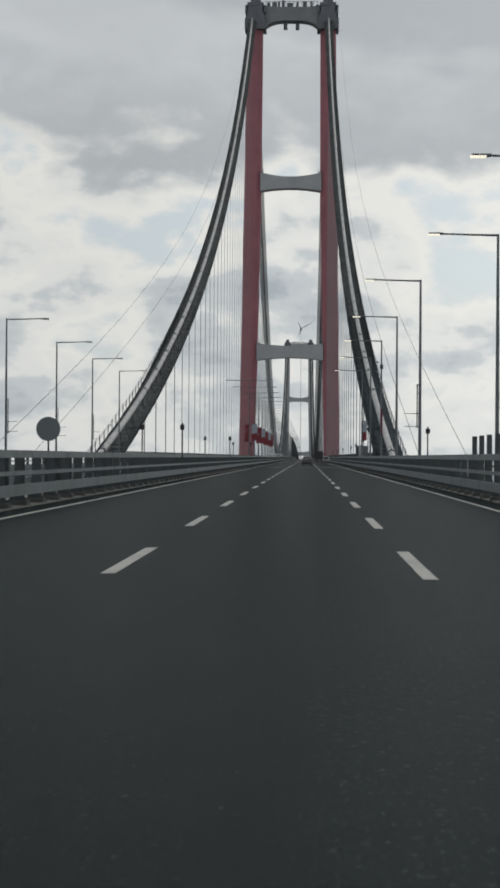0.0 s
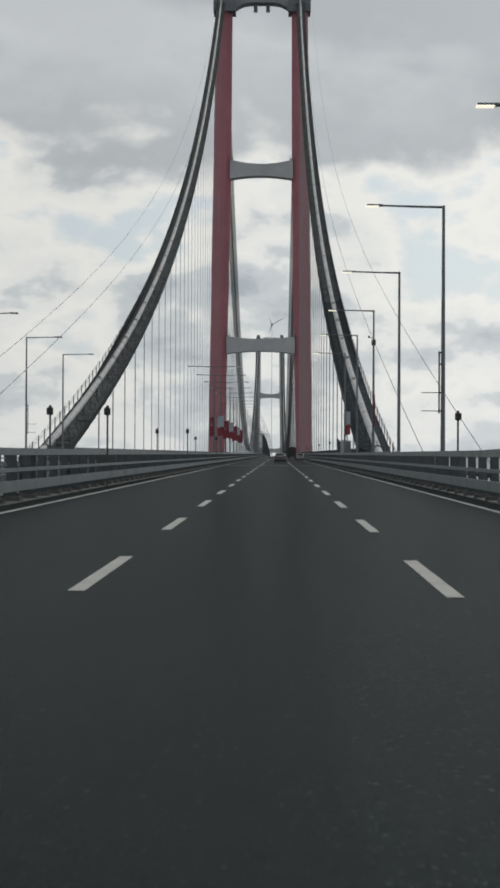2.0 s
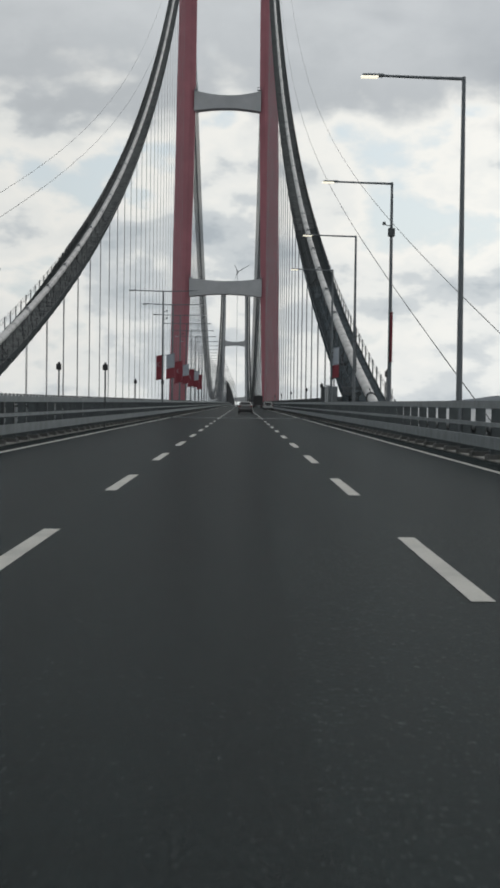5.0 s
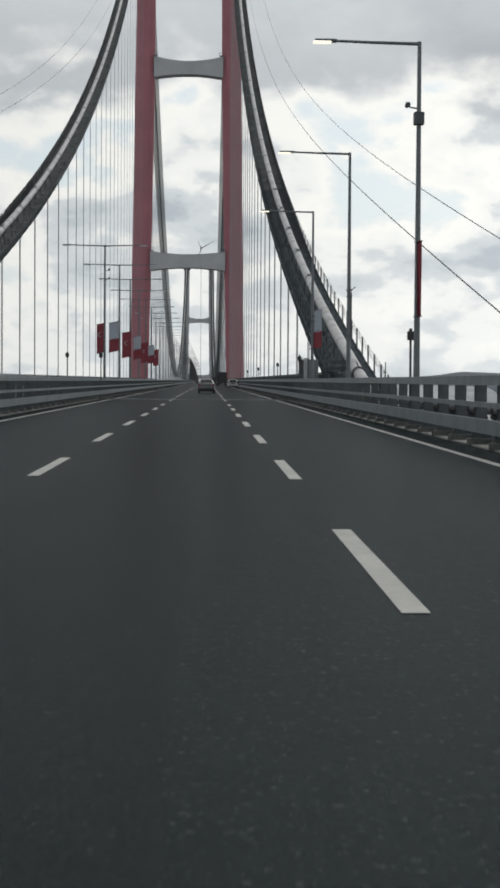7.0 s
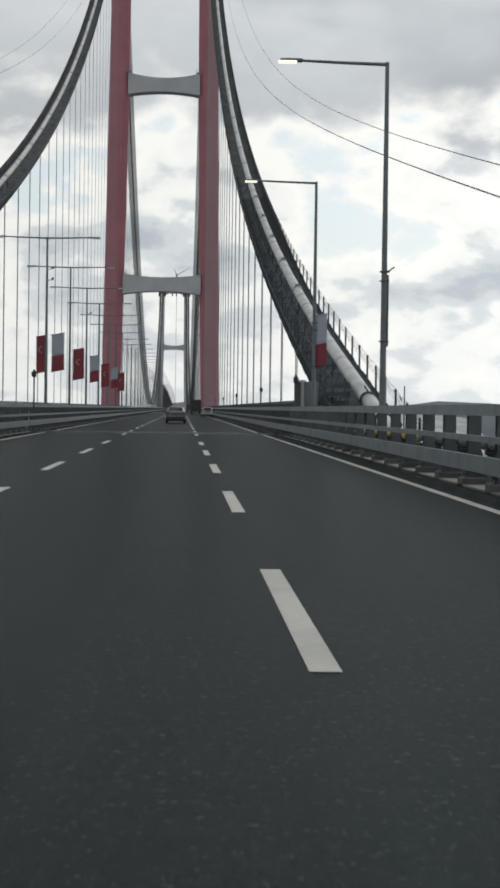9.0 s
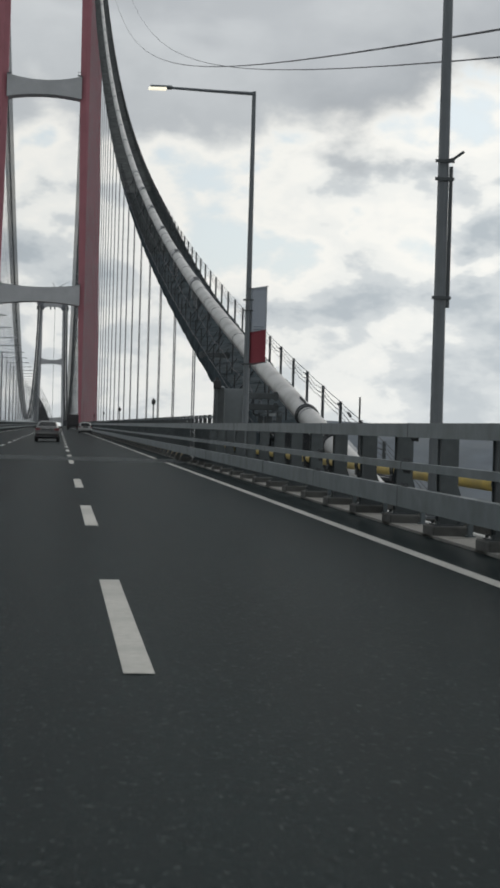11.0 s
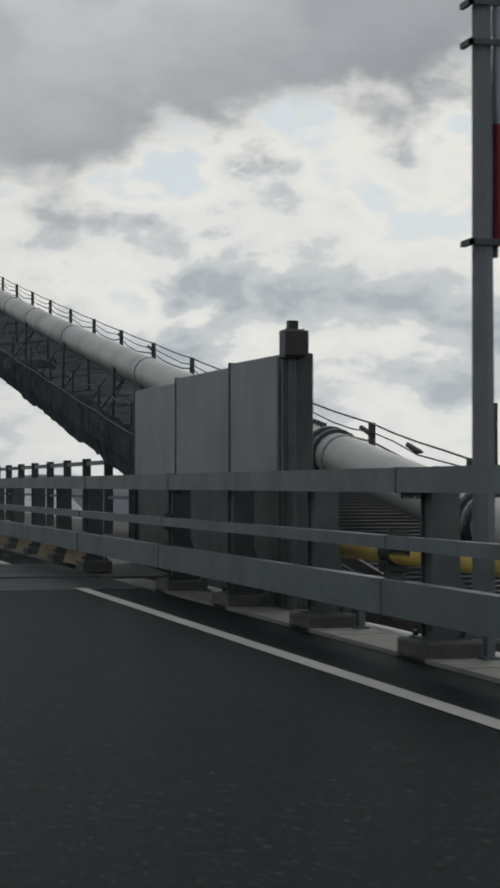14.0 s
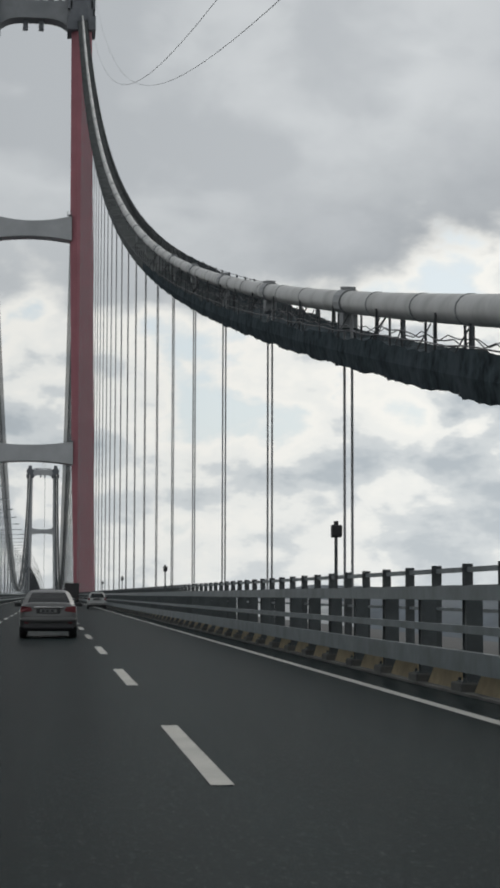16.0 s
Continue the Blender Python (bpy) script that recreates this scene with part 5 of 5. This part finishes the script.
def car(loc, paint, label, stations, house, lights, name="car"):
    c = thing(name, loc, label, "car", "cars on the bridge")
    bm = bmesh.new()
    loft(bm, [rounded(hw, z0, z1, y) for y, hw, z0, z1 in stations])
    bmesh.ops.recalc_face_normals(bm, faces=bm.faces[:])
    part("body", bm, paint, c, smooth=True)
    bm = bmesh.new()
    rings = []
    for z, ya, yb, hw in house:
        q = 0.12
        rings.append([(-hw + q, ya, z), (hw - q, ya, z), (hw, ya + q, z), (hw, yb - q, z), (hw - q, yb, z), (-hw + q, yb, z), (-hw, yb - q, z), (-hw, ya + q, z)])
    loft(bm, rings)
    bmesh.ops.recalc_face_normals(bm, faces=bm.faces[:])
    cabin = part("cabin", bm, paint, c)
    # rear window, windscreen and side glass a touch proud of the cabin
    (za, y0a, y1a, ha), (zb, y0b, y1b, hb) = house[0], house[2]
    def glass(nm, quad, push):
        bm = bmesh.new()
        v = [bm.verts.new(Vector(p) + Vector(push)) for p in quad]
        bm.faces.new(v)
        bmesh.ops.solidify(bm, geom=bm.faces[:], thickness=0.004)
        part(nm, bm, GLASS, cabin, "dark tinted glass")
    def lerp(u, k):
        z = za + (zb - za) * u
        for (z_a, a0, a1, h_a), (z_b, b0, b1, h_b) in zip(house, house[1:]):
            if z_a <= z <= z_b:
                w = (z - z_a) / (z_b - z_a)
                return z, a0 + (b0 - a0) * w, a1 + (b1 - a1) * w, h_a + (h_b - h_a) * w
        return house[-1]
    lo, mid, hi = lerp(0.08, 0), lerp((house[1][0] - za) / (zb - za), 0), lerp(0.93, 0)
    for a, b in ((lo, mid), (mid, hi)):
        glass("rear_window", [(-a[3] + 0.15, a[1], a[0]), (a[3] - 0.13, a[1], a[0]), (b[3] - 0.13, b[1], b[0]), (-b[3] + 0.15, b[1], b[0])], (0, -0.012, 0.008))
        glass("windscreen", [(a[3] - 0.15, a[2], a[0]), (-a[3] + 0.15, a[2], a[0]), (-b[3] + 0.15, b[2], b[0]), (b[3] - 0.15, b[2], b[0])], (0, 0.012, 0.008))
        for s in (-1, 1):
            glass("side_window", [(s * a[3], a[1] + 0.2, a[0]), (s * a[3], a[2] - 0.3, a[0]), (s * b[3], b[2] - 0.25, b[0]), (s * b[3], b[1] + 0.2, b[0])], (s * 0.01, 0, 0.004))
    # tail lights
    lz0, lz1, lx0, lx1, ly = lights
    for s in (-1, 1):
        bm = bmesh.new()
        v = []
        for y in (ly - 0.035, ly + 0.3):
            v.append([bm.verts.new((s * x, y + (0.07 if x == lx1 and y < ly else 0), z)) for x, z in ((lx0 + 0.02, lz0 + 0.05), (lx1 * 0.985, lz0), (lx1, (lz0 + lz1) / 2), (lx1 * 0.97, lz1), (lx0 + 0.08, lz1 - 0.03))])
        for i in range(5):
            j = (i + 1) % 5
            bm.faces.new((v[0][i], v[0][j], v[1][j], v[1][i]))
        bm.faces.new(v[0])
        bm.faces.new(list(reversed(v[1])))
        bmesh.ops.recalc_face_normals(bm, faces=bm.faces[:])
        bmesh.ops.bevel(bm, geom=bm.edges[:], offset=0.012, segments=2, affect="EDGES")
        part("tail_light", bm, TAIL, c, "red tail light")
        bm = bmesh.new()
        box(bm, s * 0.98 - 0.10, s * 0.98 + 0.10, stations[-1][0] * 0.66, stations[-1][0] * 0.66 + 0.08, 0.93, 1.07, 0.025)
        box(bm, min(s * 0.8, s * 0.92), max(s * 0.8, s * 0.92), stations[-1][0] * 0.66 + 0.02, stations[-1][0] * 0.66 + 0.06, 0.93, 0.97)
        part("wing_mirror", bm, BLACK, c, "black wing mirror")
    zmid = (lz0 + lz1) / 2
    bm = bmesh.new()
    box(bm, -0.36, 0.36, ly - 0.05, ly + 0.1, zmid - 0.12, zmid + 0.05, 0.01)
    rec = part("plate_recess", bm, BLACK, c)
    bm = bmesh.new()
    box(bm, -0.26, 0.26, ly - 0.062, ly - 0.05, zmid - 0.10, zmid + 0.005, 0.004)
    pl = part("plate", bm, PLATE, rec, "pale plate")
    for q in (-0.2, -0.07, 0.07):
        bm = bmesh.new()
        box(bm, q, q + 0.1, ly - 0.066, ly - 0.062, zmid - 0.08, zmid - 0.015)
        o = part("character_bar", bm, BLACK, rec)
    bm = bmesh.new()
    box(bm, -0.45, 0.45, ly - 0.07, ly, zmid + 0.05, zmid + 0.085, 0.008)
    part("trim_strip", bm, CHROME, c, "bright trim strip")
    bm = bmesh.new()
    loft(bm, [rounded(0.80, 0.23, 0.42, y, 16, 0.3) for y in (-0.005, 0.25)])
    bmesh.ops.recalc_face_normals(bm, faces=bm.faces[:])
    part("lower_bumper", bm, BLACK, c, "black lower bumper", smooth=True)
    bm = bmesh.new()
    loft(bm, [rounded(hw, z0, z1, y, 20, 0.35) for y, hw, z0, z1 in ((-0.03, 0.72, 0.50, 0.60), (0.0, 0.83, 0.46, 0.64), (0.25, 0.875, 0.44, 0.66))])
    bmesh.ops.recalc_face_normals(bm, faces=bm.faces[:])
    part("bumper", bm, paint, c, smooth=True)
    for s in (-1, 1):
        bm = bmesh.new()
        box(bm, s * 0.66 - 0.06, s * 0.66 + 0.06, -0.02, 0.05, 0.44, 0.48, 0.005)
        part("reflector", bm, TAIL, c, "small red reflector")
        for y in (0.85, stations[-1][0] - 0.9):
            bm = bmesh.new()
            tube(bm, [(s * 0.66, y, 0.31), (s * 0.68, y, 0.31), (s * 0.86, y, 0.31), (s * 0.88, y, 0.31)], [0.27, 0.31, 0.31, 0.27], 20)
            wheel = part("wheel", bm, TYRE, c, "black tyre")
            bm = bmesh.new()
            tube(bm, [(s * 0.87, y, 0.31), (s * 0.89, y, 0.31)], 0.2, 16)
            part("rim", bm, CHROME, wheel, "alloy rim")
    bm = bmesh.new()
    box(bm, -0.7, 0.7, 0.3, stations[-1][0] - 0.3, 0.2, 0.34)
    part("underbody", bm, BLACK, c)
    return c


SEDAN = ((0.0, 0.60, 0.40, 0.62), (0.03, 0.76, 0.32, 0.80), (0.08, 0.82, 0.28, 0.97), (0.14, 0.845, 0.26, 1.05), (0.22, 0.86, 0.25, 1.085), (0.38, 0.87, 0.24, 1.09), (0.75, 0.88, 0.22, 1.07), (1.4, 0.885, 0.2, 1.02), (2.6, 0.885, 0.2, 0.98), (3.4, 0.88, 0.2, 0.95), (3.9, 0.865, 0.22, 0.87), (4.3, 0.80, 0.26, 0.76), (4.5, 0.62, 0.36, 0.64))
SEDAN_HOUSE = ((1.02, 0.50, 3.4, 0.80), (1.20, 0.80, 3.0, 0.735), (1.40, 1.20, 2.55, 0.62), (1.455, 1.42, 2.35, 0.52), (1.475, 1.7, 2.1, 0.36))
HATCH = ((0.0, 0.68, 0.36, 0.66), (0.05, 0.80, 0.30, 0.9), (0.12, 0.84, 0.27, 1.0), (0.5, 0.86, 0.24, 1.02), (2.0, 0.865, 0.2, 1.0), (3.0, 0.86, 0.2, 0.97), (3.5, 0.84, 0.22, 0.88), (3.9, 0.78, 0.26, 0.76), (4.05, 0.6, 0.36, 0.64))
HATCH_HOUSE = ((0.98, 0.1, 3.2, 0.78), (1.25, 0.26, 2.7, 0.72), (1.46, 0.45, 2.2, 0.62), (1.52, 0.7, 2.0, 0.52))
car((9.2, 294.3, 0.005), SILVER, "silver four-door saloon car with red tail lights", SEDAN, SEDAN_HOUSE, (0.77, 0.97, 0.46, 0.85, 0.05))
car((13.5, 405.0, 0.005), WHITE_CAR, "white hatchback car seen from behind", HATCH, HATCH_HOUSE, (0.78, 1.05, 0.60, 0.84, 0.07), "hatchback")

tk = thing("lorry", (12.9, 550.0, 0.0), "dark canvas-covered lorry seen from behind", "lorry")
bm = bmesh.new()
box(bm, -1.24, 1.24, 0, 7.5, 0.95, 3.3, 0.06)
part("canvas_body", bm, TRUCK, tk, "dark canvas cover")
bm = bmesh.new()
box(bm, -1.2, 1.2, 0.05, 9.6, 0.7, 0.95, 0.02)
box(bm, -1.15, 1.15, -0.02, 0.1, 0.42, 0.56)
part("chassis", bm, BLACK, tk)
bm = bmesh.new()
box(bm, -1.15, 1.15, 7.9, 9.7, 0.8, 2.9, 0.12)
part("cab", bm, TRUCK, tk)
for s in (-1, 1):
    for y in (1.2, 2.5, 8.7):
        bm = bmesh.new()
        tube(bm, [(s * 0.75, y, 0.5), (s * 0.8, y, 0.5), (s * 1.15, y, 0.5), (s * 1.2, y, 0.5)], [0.44, 0.5, 0.5, 0.44], 18)
        part("wheel", bm, TYRE, tk)
    bm = bmesh.new()
    box(bm, s * 1.0 - 0.14, s * 1.0 + 0.14, -0.04, 0.02, 0.6, 0.72)
    part("tail_light", bm, TAIL, tk, "red tail light")

# ---- wind turbine on the far ridge ----
wtb = thing("wind_turbine", (-6.0, 4400, -40), "pale wind turbine on a distant ridge", "wind turbine")
bm = bmesh.new()
tube(bm, [(0, 0, -60), (0, 0, 352)], [0.5, 0.5], 8)
part("mast", bm, TOWER_GREY, wtb)
bm = bmesh.new()
box(bm, -2.5, 2.5, -4, 6, 350, 355)
part("nacelle", bm, TOWER_GREY, wtb)
for a, reach in ((30, 1.0), (114, 0.5), (250, 0.6)):
    bm = bmesh.new()
    d = Vector((math.cos(radians(a)), 0, math.sin(radians(a))))
    tube(bm, [Vector((0, -5, 352.5)) + d * q * reach for q in (0, 10, 36)], [1.0, 1.2, 0.3], 6)
    part("blade", bm, TOWER_GREY, wtb)
